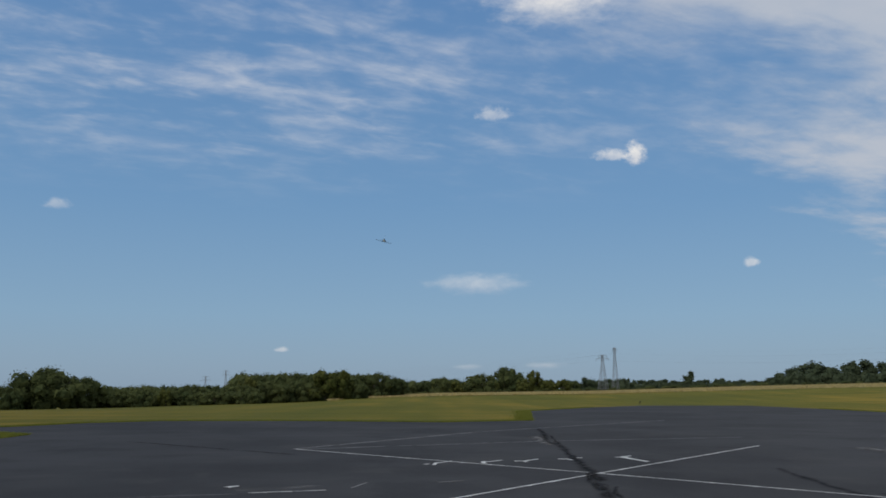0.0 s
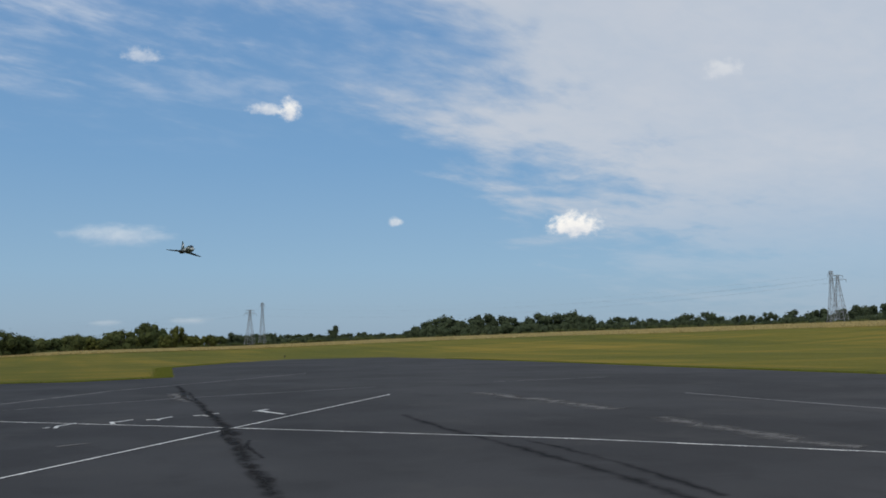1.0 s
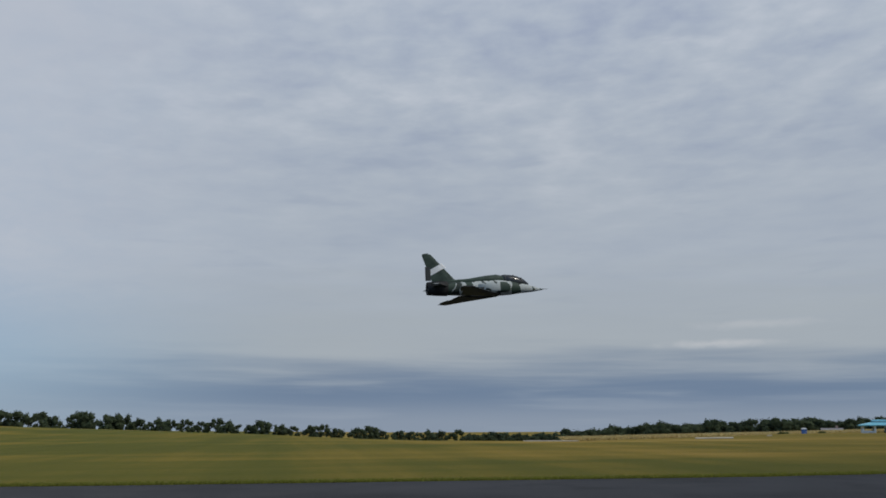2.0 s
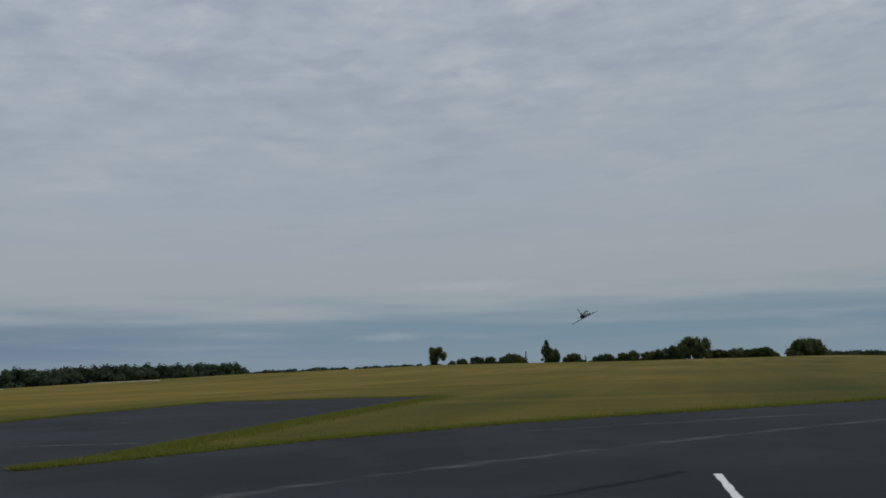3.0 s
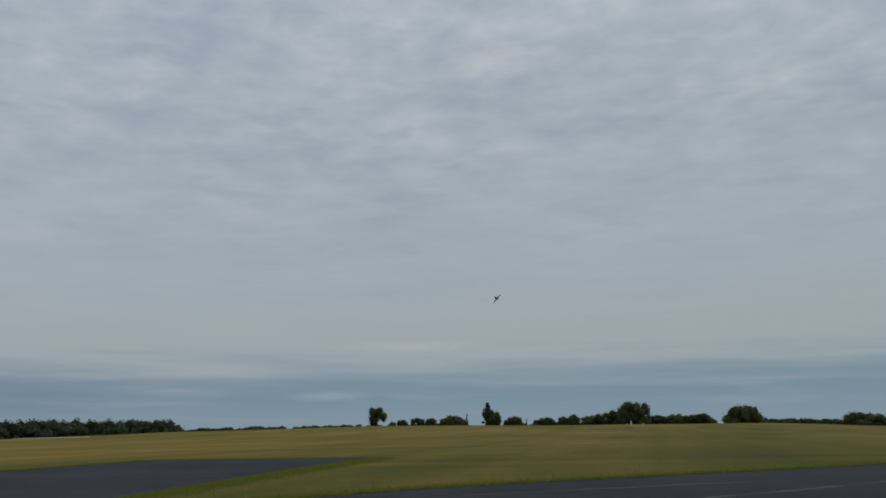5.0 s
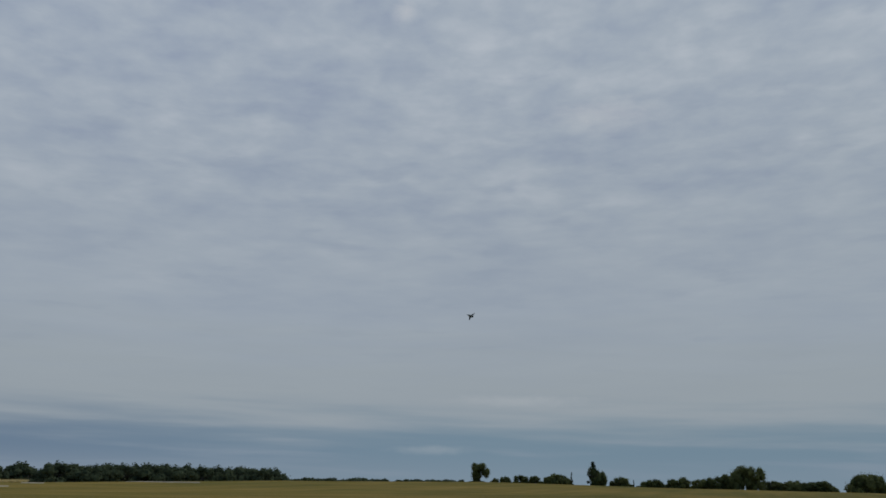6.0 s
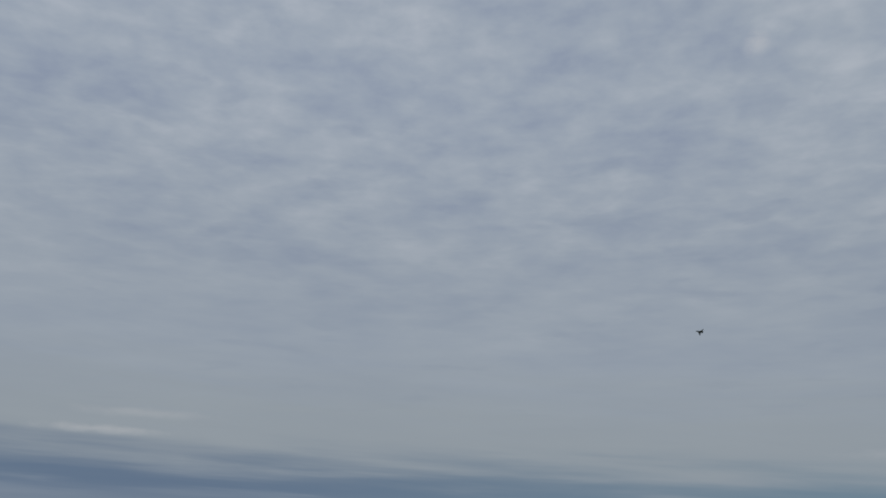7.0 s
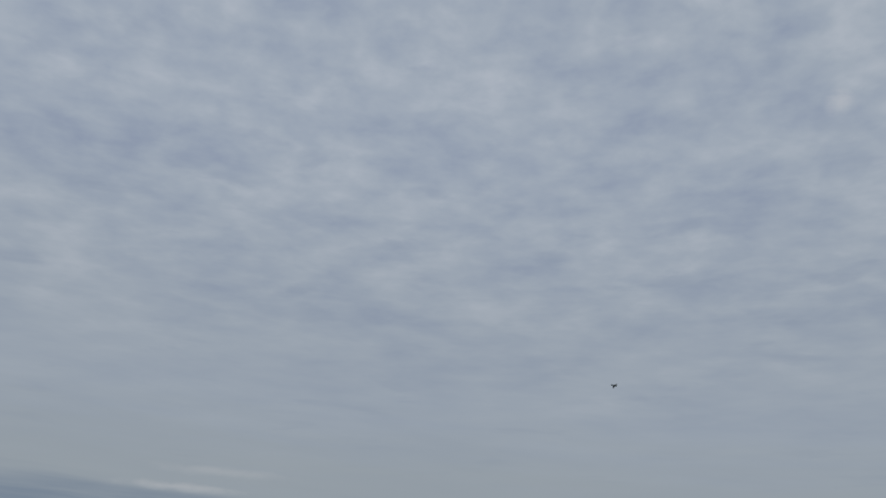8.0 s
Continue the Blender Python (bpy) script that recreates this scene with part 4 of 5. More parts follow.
def build_jet():
    """A flying model jet, 2.1 m long, nose along +y."""
    jet = tagged(new("model_jet"), "grey and green camouflaged model jet in flight", "model aircraft")
    hull = loft(bmesh.new(), [(1.18, 0.006, 0.006, -0.03), (1.1, 0.026, 0.026, -0.026), (0.95, 0.06, 0.06, -0.016), (0.75, 0.098, 0.094, 0.0), (0.55, 0.135, 0.128, 0.005),
                              (0.3, 0.172, 0.148, 0.008), (0.05, 0.178, 0.142, 0.0), (-0.3, 0.166, 0.128, -0.005), (-0.6, 0.148, 0.120, 0.0), (-0.85, 0.134, 0.118, 0.005), (-0.95, 0.128, 0.114, 0.005)], 24, 2.2)
    fuselage = part("fuselage", hull, CAMO, jet, smooth=True)
    spine = loft(bmesh.new(), [(0.46, 0.05, 0.05, 0.17), (0.28, 0.095, 0.095, 0.165), (0.05, 0.09, 0.08, 0.155), (-0.25, 0.065, 0.05, 0.135), (-0.6, 0.04, 0.035, 0.125), (-0.85, 0.02, 0.02, 0.12)], 14)
    part("spine", spine, JET_GREEN, fuselage, smooth=True)
    canopy = loft(bmesh.new(), [(0.90, 0.012, 0.012, 0.075), (0.82, 0.05, 0.062, 0.098), (0.68, 0.072, 0.108, 0.122), (0.54, 0.076, 0.115, 0.14), (0.42, 0.062, 0.09, 0.165), (0.3, 0.03, 0.04, 0.185)], 16)
    glass = part("canopy", canopy, GLASS, jet, "dark tinted canopy", smooth=True)
    for y, w, h, z in ((0.76, 0.064, 0.09, 0.111), (0.61, 0.0765, 0.117, 0.133), (0.45, 0.07, 0.1, 0.16)):
        part("canopy_frame", loft(bmesh.new(), [(y + 0.012, w, h, z), (y - 0.012, w, h, z)], 16), JET_DARK, glass)
    for s in (-1, 1):
        intake = loft(bmesh.new(), [(0.5, 0.055, 0.085, 0.0), (0.46, 0.062, 0.095, 0.0), (0.2, 0.065, 0.10, 0.0), (-0.1, 0.03, 0.06, 0.0)], 14, 3.0)
        bmesh.ops.translate(intake, verts=intake.verts[:], vec=(s * 0.15, 0, 0.0))
        air = part("intake", intake, CAMO, jet, smooth=True)
        # black disc on the closed intake, painting the shade of its hollow
        mouth = loft(bmesh.new(), [(0.503, 0.045, 0.072, 0.0), (0.49, 0.045, 0.072, 0.0)], 14, 3.0)
        bmesh.ops.translate(mouth, verts=mouth.verts[:], vec=(s * 0.15, 0, 0.0))
        part("intake_mouth", mouth, SOOT_SHADE_BLACK, air)
        wing = part("wing", aerofoil(bmesh.new(), [((s * 0.1, 0.34, -0.125), (s * 0.1, -0.42, -0.125), (0, 0, 0.036)), ((s * 0.6, -0.08, -0.13), (s * 0.6, -0.5, -0.13), (0, 0, 0.026)),
                                                   ((s * 1.08, -0.42, -0.135), (s * 1.08, -0.63, -0.135), (0, 0, 0.014))]), JET_DARK, jet)
        part("aileron", box(bmesh.new(), (0.36, 0.075, 0.012), (s * 0.76, -0.54, -0.131), s * -0.25), JET_DARK, wing)
        part("wing_fence", box(bmesh.new(), (0.008, 0.3, 0.05), (s * 0.62, -0.26, -0.105)), JET_DARK, wing)
        part("tailplane", aerofoil(bmesh.new(), [((s * 0.1, -0.62, 0.02), (s * 0.1, -0.95, 0.02), (0, 0, 0.016)), ((s * 0.42, -0.88, 0.03), (s * 0.42, -1.04, 0.03), (0, 0, 0.006))]), CAMO, jet)
    fin = part("fin", aerofoil(bmesh.new(), [((0, -0.44, 0.10), (0, -0.92, 0.10), (0.02, 0, 0)), ((0, -0.88, 0.58), (0, -1.09, 0.58), (0.009, 0, 0)), ((0, -0.93, 0.635), (0, -1.1, 0.62), (0.006, 0, 0)), ((0, -1.0, 0.665), (0, -1.1, 0.65), (0.003, 0, 0))]), JET_GREEN, jet)
    band = aerofoil(bmesh.new(), [((0, -0.66, 0.40), (0, -0.97, 0.235), (0.0185, 0, 0)), ((0, -0.735, 0.475), (0, -1.01, 0.33), (0.017, 0, 0))])
    part("fin_band", band, WHITE_PAINT, fin, "white diagonal band")
    part("rudder", box(bmesh.new(), (0.012, 0.1, 0.26), (0, -1.0, 0.28)), JET_DARK, fin)
    pipe = bmesh.new()
    loft(pipe, [(-0.66, 0.159, 0.138, 0.003), (-0.84, 0.146, 0.134, 0.005), (-1.03, 0.128, 0.12, 0.005), (-1.03, 0.108, 0.1, 0.005), (-0.86, 0.095, 0.09, 0.005)], 22)
    part("tailpipe", pipe, SOOT_SHADE_BLACK, jet, "sooty black tailpipe", smooth=True)
    part("pitot_tube", rod(bmesh.new(), (0, 1.16, -0.02), (0, 1.27, -0.02), 0.005, 0.003, 6), JET_DARK, jet)
    return jet


# seconds, heading, height, range, bank (left wing down) of the jet as seen from the operator
FLIGHT = [(0.0, -3.82, 9.61, 118, 14), (0.2, -3.5, 8.5, 106, 13), (0.5, -1.67, 6.87, 87, 11), (0.7, 0.65, 6.18, 75, 11), (1.0, 6.35, 6.0, 57, 9), (1.2, 11.37, 6.37, 46, 6),
          (1.4, 19.4, 7.2, 35.6, 4), (1.6, 33.1, 8.6, 26, 2), (1.8, 60.0, 10.1, 18.3, 1), (2.0, 102.0, 8.5, 17, 1),
          (2.15, 128.1, 5.1, 20.8, -1), (2.3, 144.93, 3.05, 26.5, -1), (2.4, 152.5, 2.85, 32, 0), (2.5, 158.42, 2.65, 37, 1), (2.7, 166.39, 2.48, 48, 6), (3.0, 173.01, 2.98, 65, 24),
          (3.2, 175.2, 3.5, 77, 36), (3.5, 176.69, 4.4, 94, 43), (4.0, 176.36, 5.58, 121, 44), (4.2, 175.57, 6.05, 131, 46), (4.7, 173.0, 7.4, 157, 52), (5.3, 169.0, 8.82, 184, 56),
          (5.5, 167.23, 9.35, 192, 58), (5.8, 164.77, 10.1, 202, 60), (6.0, 162.84, 10.52, 209, 60), (6.3, 160.41, 11.03, 218, 60), (6.5, 158.9, 11.6, 224, 60),
          (6.7, 156.8, 12.1, 230, 60), (7.0, 153.39, 12.45, 238, 58), (7.5, 148.15, 12.73, 250, 54), (8.0, 143.08, 13.04, 262, 50)]


def fly(jet):
    times = [f[0] for f in FLIGHT]
    places = []
    for t, a, e, d, bank in FLIGHT:
        x, y = polar(a, d * math.cos(radians(e)))
        places.append(Vector((x, y, EYE_HEIGHT + d * math.sin(radians(e)))))
    rows = []
    for k, t in enumerate(times):
        lo, hi = max(0, k - 1), min(len(times) - 1, k + 1)
        v = (places[hi] - places[lo]).normalized()
        turn = v.to_track_quat("Y", "Z").to_matrix().to_4x4()
        m = Matrix.Translation(places[k]) @ turn @ Matrix.Rotation(radians(5.5), 4, "X") @ Matrix.Rotation(radians(-FLIGHT[k][4]), 4, "Y")
        rows.append((t, m))
    walk(jet, rows)


JET = build_jet()


# ---- pylons and their cables ----
def build_pylon(a, r, top, spread, arms, label):
    """A lattice pylon whose tip reaches `top` degrees; spread: half width of its foot; arms: (height fraction, half length)."""
    x, y = polar(a, r)
    z = land(x, y)
    tall = EYE_HEIGHT + r * math.tan(radians(top)) - z
    ob = tagged(new("pylon"), label, "pylon", "pylons of the power line")
    ob.matrix_basis = Matrix.Translation((x, y, z)) @ Matrix.Rotation(radians(-a - 20), 4, "Z")

    def corner(s, i, j):
        w = spread * (1 - s) ** 1.25 + 0.5
        return Vector((i * w, j * w, s * tall))

    levels = [0, 0.14, 0.27, 0.39, 0.5, 0.6, 0.69, 0.77, 0.84, 0.9, 0.95, 1.0]
    for i, j in ((-1, -1), (1, -1), (1, 1), (-1, 1)):
        bm = bmesh.new()
        for s, t in zip(levels, levels[1:]):
            rod(bm, corner(s, i, j), corner(t, i, j), 0.13, 0.12, 5)
        part("leg", bm, STEEL, ob)
    bm = bmesh.new()
    faces = (((-1, -1), (1, -1)), ((1, -1), (1, 1)), ((1, 1), (-1, 1)), ((-1, 1), (-1, -1)))
    for s, t in zip(levels, levels[1:]):
        for p, q in faces:
            rod(bm, corner(s, *p), corner(t, *q), 0.065, sides=4)
            rod(bm, corner(s, *q), corner(t, *p), 0.065, sides=4)
            rod(bm, corner(t, *p), corner(t, *q), 0.07, sides=4)
    part("bracing", bm, STEEL, ob)
    for s, half in arms:
        for side in (-1, 1):
            bm = bmesh.new()
            tip = Vector((side * half, 0, s * tall))
            for j in (-1, 1):
                rod(bm, corner(s, side, j), tip, 0.13, 0.09, 5)
                rod(bm, corner(min(1, s + 0.045), side, j), tip, 0.11, 0.08, 5)
            arm = part("crossarm", bm, STEEL, ob)
            part("insulator", rod(bmesh.new(), tip, tip - Vector((0, 0, 1.6)), 0.12, 0.12, 6), WIRE, arm)
    return ob, tall


def build_cable(ends, sag):
    (x0, y0, z0), (x1, y1, z1) = ends
    bm = bmesh.new()
    last = None
    for k in range(25):
        s = k / 24
        p = Vector((x0 + (x1 - x0) * s, y0 + (y1 - y0) * s, z0 + (z1 - z0) * s - sag * 4 * s * (1 - s)))
        if last is not None:
            rod(bm, last, p, 0.013, 0.013, 4)
        last = p
    return tagged(part("cable", bm, WIRE), "thin sagging power cable between the pylons", "cable", "cables of the power line")


PYLONS = {}
for key, a, r, top, spread, arms in (("a", 10.81, 800, 2.78, 2.4, ((0.93, 2.2), (0.985, 1.4))), ("b", 10.05, 760, 2.33, 3.6, ((0.9, 5.4), (0.99, 3.6))),
                                     ("c", 45.78, 640, 3.86, 3.0, ((0.93, 2.0), (0.985, 1.3))), ("d", 46.12, 620, 3.6, 4.2, ((0.9, 5.2), (0.985, 3.4))),
                                     ("e", -13.55, 1500, 1.36, 3.5, ((0.86, 7.5), (0.97, 5.5))), ("f", -14.75, 1500, 1.0, 4.5, ((0.85, 9.0), (0.98, 6.0)))):
    PYLONS[key] = build_pylon(a, r, top, spread, arms, "grey galvanised lattice power pylon beyond the trees")
for p, q in (("a", "c"), ("b", "d"), ("e", "a"), ("f", "b")):
    for off, drop in ((-1.8, 0.9), (1.8, 0.9), (0.0, 0.985)):
        ends = []
        for ob, tall in (PYLONS[p], PYLONS[q]):
            c = ob.matrix_basis.translation
            ends.append((c.x + off, c.y + off * 0.3, c.z + tall * drop - 1.2))
        build_cable(ends, 9.0)


# ---- the pavilion and what stands about it ----
BLUE_ROOF = surface("blue_metal_roof", (0.15, 0.45, 0.56), 0.45, 0.0, spread=0.12, scale=1.2)
WHITE_WOOD = surface("white_painted_timber", (0.84, 0.84, 0.82), 0.6, spread=0.08, scale=2)
BLUE_PLASTIC = surface("blue_plastic", (0.05, 0.14, 0.40), 0.5, spread=0.15)
TAN_WALL = surface("tan_siding", (0.36, 0.31, 0.25), 0.85, spread=0.12, scale=1.5)
PINK_WALL = surface("faded_brick", (0.33, 0.25, 0.22), 0.9, spread=0.15, scale=2)
GREY_ROOF = surface("grey_shingle", (0.20, 0.19, 0.19), 0.9, spread=0.2, scale=2)
PANE = surface("window_glass", (0.03, 0.035, 0.04), 0.1, spread=0.1)


def hip_roof(bm, w, d, z, rise, over, ridge):
    """A hipped roof with an overhang and an edge of 0.18 m."""
    low = [bm.verts.new((i * (w / 2 + over), j * (d / 2 + over), z)) for i, j in ((-1, -1), (1, -1), (1, 1), (-1, 1))]
    eave = [bm.verts.new((i * (w / 2 + over), j * (d / 2 + over), z + 0.18)) for i, j in ((-1, -1), (1, -1), (1, 1), (-1, 1))]
    top = [bm.verts.new((i * ridge / 2, 0, z + rise)) for i in (-1, 1)]
    bm.faces.new(low[::-1])
    for k in range(4):
        bm.faces.new((low[k - 1], low[k], eave[k], eave[k - 1]))
    bm.faces.new((eave[0], eave[1], top[1], top[0]))
    bm.faces.new((eave[1], eave[2], top[1]))
    bm.faces.new((eave[2], eave[3], top[0], top[1]))
    bm.faces.new((eave[3], eave[0], top[0]))
    return bm


def build_pavilion():
    a, r = 125.1, 205
    x, y = polar(a, r)
    ob = tagged(new("pavilion"), "open white timber pavilion with a blue metal roof", "pavilion")
    z0 = EYE_HEIGHT + r * math.tan(radians(-0.6))
    ob.matrix_basis = Matrix.Translation((x, y, z0)) @ Matrix.Rotation(radians(-a + 4), 4, "Z")
    w, d = 6.6, 5.2
    part("floor_slab", box(bmesh.new(), (w + 0.6, d + 0.6, 0.6), (0, 0, -0.18), bevel=0.03), CONCRETE, ob)
    roof = part("roof", hip_roof(bmesh.new(), w, d, 1.85, 0.8, 0.75, 3.0), BLUE_ROOF, ob, "blue metal hipped roof")
    part("cupola", box(bmesh.new(), (2.6, 0.9, 0.2), (0, 0, 2.66)), WHITE_WOOD, roof)
    part("cupola_roof", hip_roof(bmesh.new(), 2.6, 0.9, 2.74, 0.34, 0.25, 1.8), BLUE_ROOF, roof)
    for i in (-1, -0.34, 0.34, 1):
        for j in (-1, 1):
            post = part("post", box(bmesh.new(), (0.36, 0.36, 1.85), (i * w / 2, j * d / 2, 0.95), bevel=0.02), WHITE_WOOD, ob)
            part("post_cap", box(bmesh.new(), (0.55, 0.3, 0.18), (i * w / 2, j * d / 2, 1.75)), WHITE_WOOD, post)
    # low boarded walls on the outer bays, the middle bay open
    for i0, i1 in ((-1, -0.34), (0.34, 1)):
        for j in (-1, 1):
            c, l = (i0 + i1) / 2 * w / 2, (i1 - i0) * w / 2 - 0.36
            wall = part("low_wall", box(bmesh.new(), (l, 0.12, 0.62), (c, j * d / 2, 0.5), bevel=0.015), WHITE_WOOD, ob)
            part("top_rail", box(bmesh.new(), (l, 0.2, 0.08), (c, j * d / 2, 0.86)), WHITE_WOOD, wall)
            for k in range(6):
                part("board", box(bmesh.new(), (l / 6 - 0.03, 0.03, 0.56), (c - l / 2 + l * (k + 0.5) / 6, j * (d / 2 + 0.073), 0.5)), WHITE_WOOD, wall)
    for i in (-1, 1):
        part("low_wall", box(bmesh.new(), (0.12, d - 0.4, 0.62), (i * w / 2, 0, 0.5), bevel=0.015), WHITE_WOOD, ob)
    # picnic tables in its shade
    for k, u in enumerate((-1.7, 0.2, 1.8)):
        t = tagged(new("picnic_table"), "brown wooden picnic table under the pavilion roof", "table", "picnic tables")
        t.matrix_basis = ob.matrix_basis @ Matrix.Translation((u, 0.3 - 0.4 * (k % 2), 0.12))
        part("tabletop", box(bmesh.new(), (1.5, 0.75, 0.05), (0, 0, 0.72)), BARK, t)
        for s in (-1, 1):
            part("bench", box(bmesh.new(), (1.5, 0.26, 0.05), (0, s * 0.7, 0.44)), BARK, t)
            part("leg_frame", box(bmesh.new(), (0.06, 1.3, 0.7), (s * 0.55, 0, 0.35)), BARK, t)
    return ob


build_pavilion()


def stand(name, a, r, base=None):
    x, y = polar(a, r)
    ob = new(name)
    z = land(x, y) if base is None else EYE_HEIGHT + r * math.tan(radians(base))
    ob.matrix_basis = Matrix.Translation((x, y, z)) @ Matrix.Rotation(radians(-a), 4, "Z")
    return ob


def build_toilet():
    ob = tagged(stand("portable_toilet", 121.08, 215, -0.66), "blue plastic portable toilet cabin with a white roof", "portable toilet")
    part("cabin", box(bmesh.new(), (1.1, 1.1, 1.5), (0, 0, 0.75), bevel=0.05), BLUE_PLASTIC, ob)
    door = part("door", box(bmesh.new(), (0.7, 0.05, 1.3), (0, -0.57, 0.72), bevel=0.01), BLUE_PLASTIC, ob)
    part("handle", box(bmesh.new(), (0.05, 0.05, 0.2), (0.26, -0.61, 0.75)), WHITE_PAINT, door)
    part("roof", hip_roof(bmesh.new(), 1.1, 1.1, 1.5, 0.3, 0.06, 0.3), WHITE_PAINT, ob, "white plastic roof")


def build_house(a, r, base, w, d, wall_h, rise, wall, label):
    ob = tagged(stand("house", a, r, base), label, "house")
    part("wall", box(bmesh.new(), (w, d, wall_h + 1), (0, 0, wall_h / 2 - 0.5)), wall, ob)
    bm = bmesh.new()
    o = 0.4
    v = [bm.verts.new(p) for p in ((-w / 2 - o, -d / 2 - o, wall_h), (w / 2 + o, -d / 2 - o, wall_h), (w / 2 + o, d / 2 + o, wall_h), (-w / 2 - o, d / 2 + o, wall_h), (-w / 2 - o, 0, wall_h + rise), (w / 2 + o, 0, wall_h + rise))]
    for f in ((0, 1, 5, 4), (2, 3, 4, 5), (0, 4, 3), (1, 2, 5), (3, 2, 1, 0)):
        bm.faces.new([v[k] for k in f])
    roof = part("roof", bm, GREY_ROOF, ob)
    part("chimney", box(bmesh.new(), (0.7, 0.7, 1.4), (w * 0.25, 0, wall_h + rise)), PINK_WALL, roof)
    n = max(2, int(w / 2.5))
    for k in range(n):
        win = part("window", box(bmesh.new(), (1.0, 0.12, 1.2), (-w / 2 + w * (k + 0.5) / n, -d / 2 - 0.03, wall_h * 0.55)), WHITE_PAINT, ob)
        part("pane", box(bmesh.new(), (0.8, 0.05, 1.0), (-w / 2 + w * (k + 0.5) / n, -d / 2 - 0.1, wall_h * 0.55)), PANE, win)


build_toilet()
build_house(132.4, 425, -0.36, 6.4, 5, 1.8, 1.2, PINK_WALL, "small brick house in front of the dark wood")
build_house(148.85, 446, -0.1, 5.5, 5, 2.2, 1.6, TAN_WALL, "small pale house among the trees")
build_house(122.6, 300, -0.48, 5.5, 4, 0.9, 0.6, TAN_WALL, "low tan farm shed on the meadow")


def build_track(a0, a1, el, deep, label="pale gravel track lying across the meadow"):
    """A strip of pale gravel seen edge-on between two headings."""
    bm = bmesh.new()
    rows = []
    for k in range(13):
        a = a0 + (a1 - a0) * k / 12
        r = 120.0
        while r < 420 and EYE_HEIGHT + r * math.tan(radians(el)) > land(*polar(a, r)) + 0.03:
            r += 1.0
        row = []
        for q, zz in ((r, 0.05), (r + deep, 0.12), (r + deep, -0.5), (r, -0.5)):
            x, y = polar(a, q)
            row.append(bm.verts.new((x, y, land(x, y) + zz)))
        rows.append(row)
    for p, q in zip(rows, rows[1:]):
        for k in range(4):
            bm.faces.new((p[k], p[(k + 1) % 4], q[(k + 1) % 4], q[k]))
    bm.faces.new(rows[0])
    bm.faces.new(rows[-1][::-1])
    bmesh.ops.recalc_face_normals(bm, faces=bm.faces[:])
    tagged(part("track", bm, GRAVEL), label, "track", kind="structure")


for a0, a1, el, deep in ((104.5, 107.9, -1.08, 5), (114.9, 117.1, -0.88, 7), (133.6, 136.1, -0.47, 9), (136.7, 137.9, -0.27, 12), (141.5, 146.5, -0.10, 9), (119.0, 119.3, -0.62, 6)):
    build_track(a0, a1, el, deep)
# low clipped shrubs near the pavilion
for a, r, top, w in ((119.9, 235, -0.5, 1.3), (126.6, 215, -0.42, 1.0), (127.3, 215, -0.43, 1.0), (128.9, 240, -0.38, 1.5), (129.6, 240, -0.38, 1.5), (131.2, 250, -0.36, 1.3), (122.0, 230, -0.48, 1.0),):
    plant("bush", a, r, top, 0.1, "low shrubs near the pavilion", w, base=min(-0.47, top - 0.17))


# ---- a marker far out on the meadow ----
def build_marker():
    ob = tagged(stand("field_marker", 12.2, 128), "small dark marker stake in the grass", "marker")
    part("stake", rod(bmesh.new(), (0, 0, -0.2), (0, 0, 0.36), 0.04, 0.035, 8), JET_DARK, ob)
    part("flag", box(bmesh.new(), (0.2, 0.04, 0.16), (0.08, 0, 0.3)), SOOT_SHADE_BLACK, ob)


build_marker()


# ---- painted signs on the apron, too worn to read: plain bars ----
STROKE_PAINT = surface("stroke_paint", (0.55, 0.55, 0.53), 0.8, spread=0.4, scale=6)


def strokes(paths, width, seed):
    """One worn sign: a few short brush strokes on the asphalt, each tapering towards its end."""
    rnd = random.Random(seed)
    bm = bmesh.new()
    for path in paths:
        pts = []
        for (x0, y0), (x1, y1) in zip(path, path[1:]):
            pts += [(x0 + (x1 - x0) * k / 4, y0 + (y1 - y0) * k / 4) for k in range(4)]
        pts.append(path[-1])
        rows = []
        for k, (x, y) in enumerate(pts):
            (x0, y0), (x1, y1) = pts[max(0, k - 1)], pts[min(len(pts) - 1, k + 1)]
            d = Vector((y0 - y1, x1 - x0)).normalized() * width / 2 * rnd.uniform(0.7, 1.1) * (1.15 - 0.6 * k / len(pts))
            rows.append([bm.verts.new((x + q * d.x, y + q * d.y, z)) for q, z in ((1, 0.008), (-1, 0.008), (-1, -0.01), (1, -0.01))])
        for p, q in zip(rows, rows[1:]):
            for j in range(4):
                bm.faces.new((p[j - 1], p[j], q[j], q[j - 1]))
    bmesh.ops.recalc_face_normals(bm, faces=bm.faces[:])
    tagged(part("worn_lettering", bm, STROKE_PAINT), "worn white painted strokes on the asphalt", "marking", kind="structure")


strokes([[(-0.42, 21.1), (-0.32, 21.25)], [(-0.2, 20.9), (-0.17, 21.45), (0.0, 21.75), (0.2, 22.1)]], 0.08, 41)
strokes([[(0.95, 21.3), (0.93, 21.9), (1.08, 21.9), (1.4, 22.35)]], 0.10, 42)
strokes([[(1.68, 22.1), (1.9, 22.1), (1.95, 21.75)], [(1.92, 22.05), (2.05, 22.3), (2.3, 22.7)]], 0.08, 43)
strokes([[(2.8, 22.7), (3.02, 22.75), (3.1, 22.35)], [(3.3, 23.1), (3.46, 23.15)]], 0.08, 44)
strokes([[(4.5, 23.3), (4.62, 22.7), (4.8, 21.85)], [(4.36, 23.25), (4.78, 23.8)]], 0.14, 45)
strokes([[(-3.7, 16.15), (-3.55, 16.4)]], 0.12, 46)
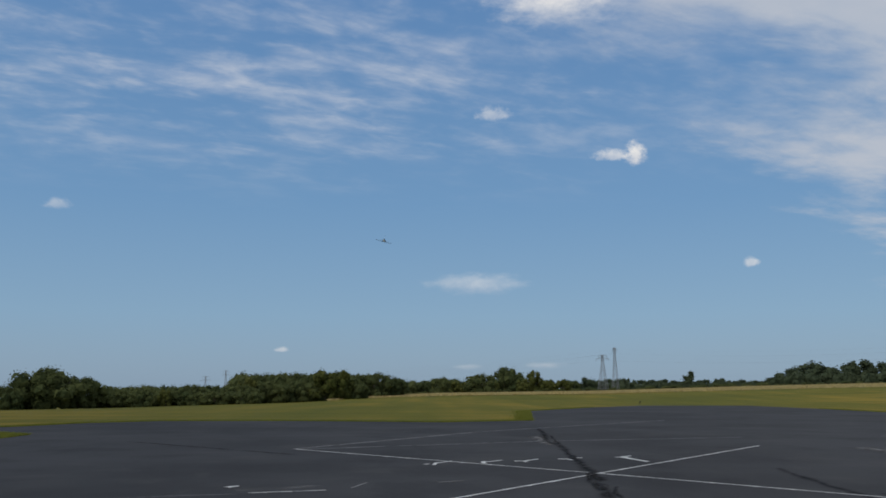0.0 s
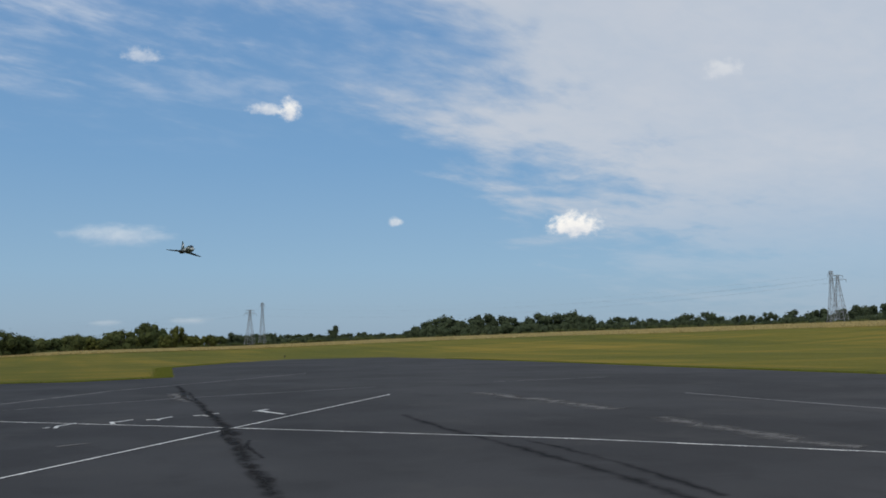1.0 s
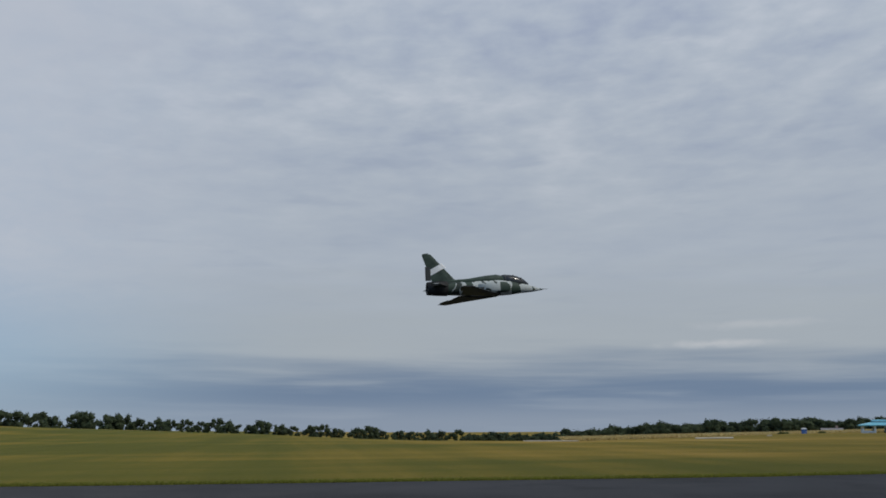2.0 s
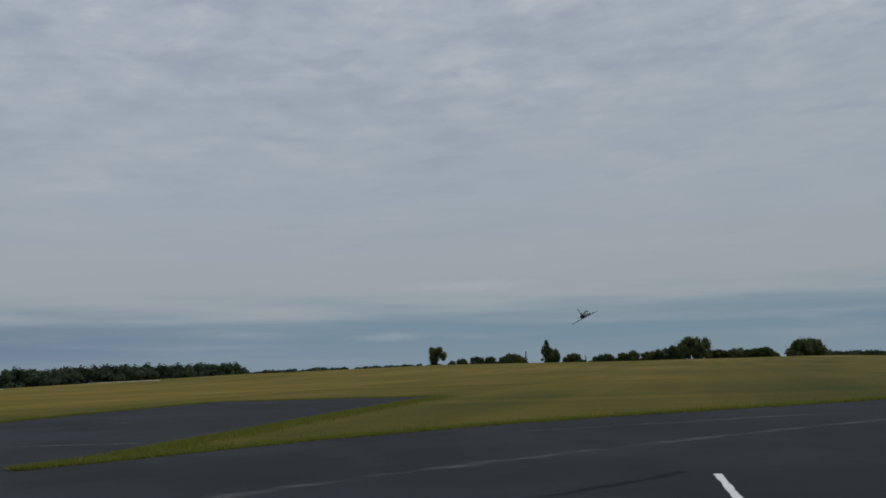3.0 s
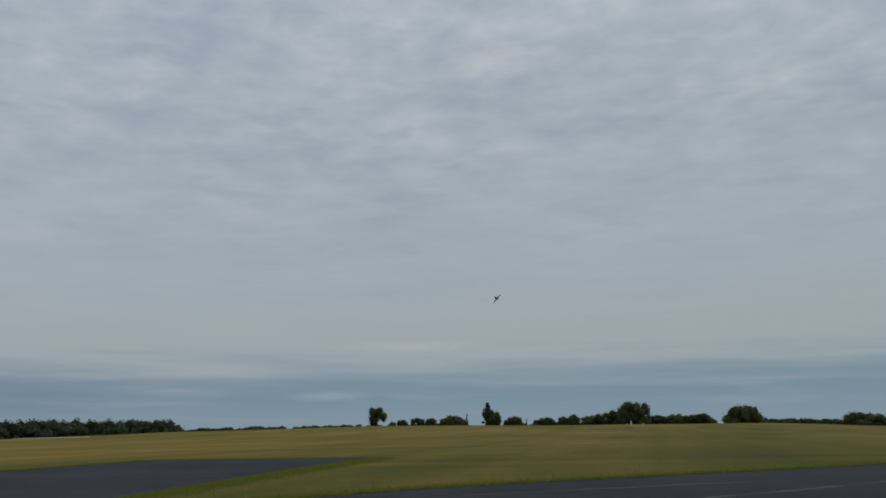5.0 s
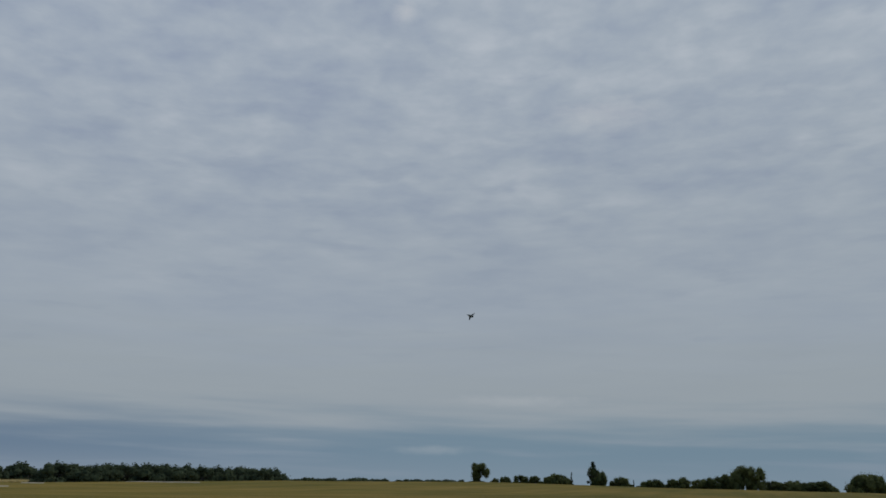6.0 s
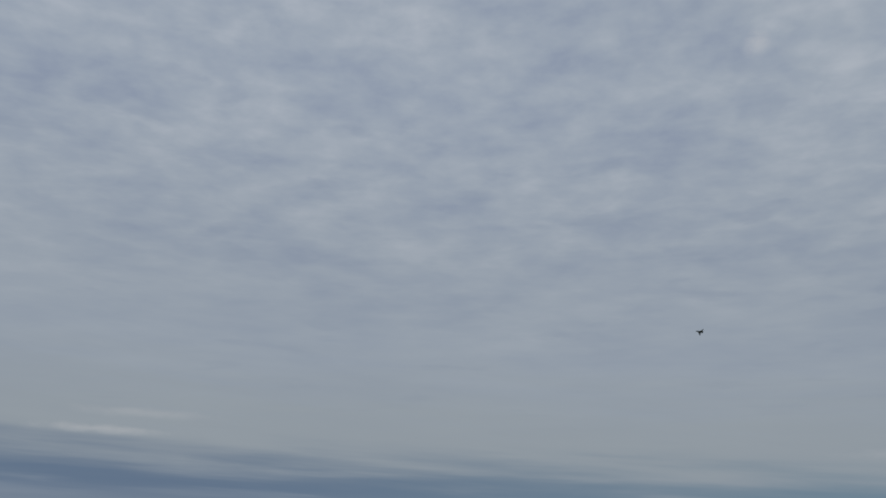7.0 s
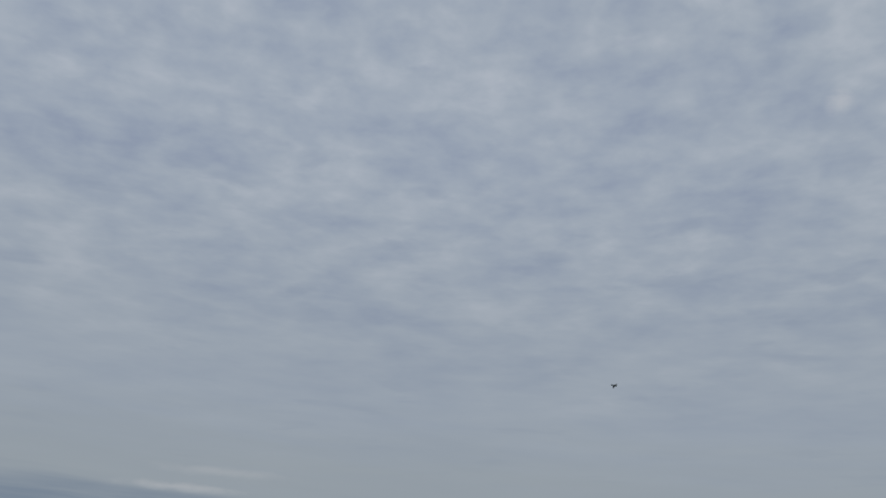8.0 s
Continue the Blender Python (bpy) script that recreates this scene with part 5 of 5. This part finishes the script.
stripe("painted_line", [(-5.4, 14.45), (-4.3, 14.85), (-3.3, 15.14)], 0.07, FADED_PAINT, "worn pale line on the asphalt", 0.006, 0.5, 31)
stripe("painted_line", [(-3.14, 15.3), (-1.95, 15.7)], 0.045, LINE_PAINT, "short worn white line on the asphalt", 0.007, 0.3, 32)
stripe("painted_line", [(-4.45, 15.05), (-4.15, 15.75)], 0.06, SCUFF, "short worn pale line on the asphalt", 0.006, 0.4, 33)
stripe("painted_line", [(-1.56, 16.05), (-1.36, 16.95)], 0.07, FADED_PAINT, "short worn pale line on the asphalt", 0.006, 0.4, 34)
stripe("asphalt_patch", [(-0.1, 17.0), (0.38, 17.35)], 0.3, SCUFF, "small pale scuffed patch in the asphalt", 0.006, 0.5, 35)


# ---- grass along the pavement ----
BLADE = leaf_material("grass_blade", (0.15, 0.165, 0.028), (0.235, 0.235, 0.048), 0.45)
STRAW = leaf_material("dry_grass", (0.40, 0.31, 0.12), (0.62, 0.50, 0.24), 0.45)


def inside_all(xs, ys, poly):
    hit = np.zeros(len(xs), bool)
    for (x0, y0), (x1, y1) in zip(poly, poly[1:] + poly[:1]):
        if y0 == y1:
            continue
        hit ^= ((y0 > ys) != (y1 > ys)) & (xs < (x1 - x0) * (ys - y0) / (y1 - y0) + x0)
    return hit


def sow(name, xs, ys, tall, wide, material, label, seed):
    """One mesh of upright blades at the given places."""
    g = np.random.default_rng(seed)
    n = len(xs)
    zs = np.array([land(x, y) for x, y in zip(xs, ys)]) - 0.03
    a = g.uniform(0, math.pi, n)
    h = tall * g.uniform(0.45, 1.15, n)
    dx, dy = np.cos(a) * wide, np.sin(a) * wide
    lx, ly = g.normal(0, 0.8, n) * h, g.normal(0, 0.8, n) * h
    v = np.empty((n, 3, 3))
    v[:, 0] = np.stack([xs - dx, ys - dy, zs], 1)
    v[:, 1] = np.stack([xs + dx, ys + dy, zs], 1)
    v[:, 2] = np.stack([xs + lx, ys + ly, zs + h], 1)
    me = bpy.data.meshes.new(name)
    me.from_pydata(v.reshape(-1, 3).tolist(), [], np.arange(3 * n).reshape(-1, 3).tolist())
    me.materials.append(material)
    return tagged(new(name, me), label, "grass", kind="stuff")


g = np.random.default_rng(9)
xs, ys = [], []
for (x0, y0), (x1, y1) in zip(PAVED, PAVED[1:] + PAVED[:1]):
    near = min(math.hypot(x0, y0), math.hypot(x1, y1))
    if x0 < -45 or near > 95:
        continue
    n = int(math.hypot(x1 - x0, y1 - y0) * (520 if near < 40 else 260 if near < 60 else 140))
    s = g.random(n)
    reach = np.abs(g.normal(0, 0.55, n)) + 0.0
    nx, ny = (y1 - y0), -(x1 - x0)
    l = math.hypot(nx, ny)
    for sign in (1, -1):
        xs.append(x0 + (x1 - x0) * s + sign * nx / l * (reach - 0.1))
        ys.append(y0 + (y1 - y0) * s + sign * ny / l * (reach - 0.1))
xs, ys = np.concatenate(xs), np.concatenate(ys)
keep = ~inside_all(xs, ys, PAVED)
sow("grass_verge", xs[keep], ys[keep], 0.12, 0.02, BLADE, "longer bright green grass along the asphalt edge", 3)
n = 40000
xs, ys = g.uniform(-12, 16, n), g.uniform(-50, -14, n)
# thickest by the taxiway, thinning out into the drier field
gap = ((xs - 12.5) * -0.715 - (ys + 14.6) * -0.70) * -1
keep = ~inside_all(xs, ys, PAVED) & (g.random(n) < np.exp(-np.abs(gap) / 3.5))
sow("grass_wedge", xs[keep], ys[keep], 0.055, 0.022, BLADE, "mown green grass in the wedge between runway and taxiway", 5)

# tall dry grass standing along the northern crest
n = 80000
a = g.uniform(-7.2, 52, n)
r = np.array([skyline(q)[1] for q in a]) * g.uniform(0.9, 1.02, n)
sow("tall_grass", r * np.sin(np.radians(a)), r * np.cos(np.radians(a)), 0.45, 0.13, STRAW, "tall dry straw-coloured grass at the field's edge", 7)

n = 40000
a = g.uniform(107, 137, n)
r = np.array([skyline(q)[1] for q in a]) * g.uniform(0.97, 1.06, n)
sow("tall_grass", r * np.sin(np.radians(a)), r * np.cos(np.radians(a)), 0.85, 0.14, STRAW, "dry tan crop standing before the dark wood", 8)

# templates that found no place in the scene
for kinds in (*KINDS.values(), *FAR_KINDS.values()):
    for ob in kinds:
        if ob not in USED:
            for o in (*ob.children_recursive, ob):
                bpy.data.objects.remove(o)


def motions():
    fly(JET)


motions()
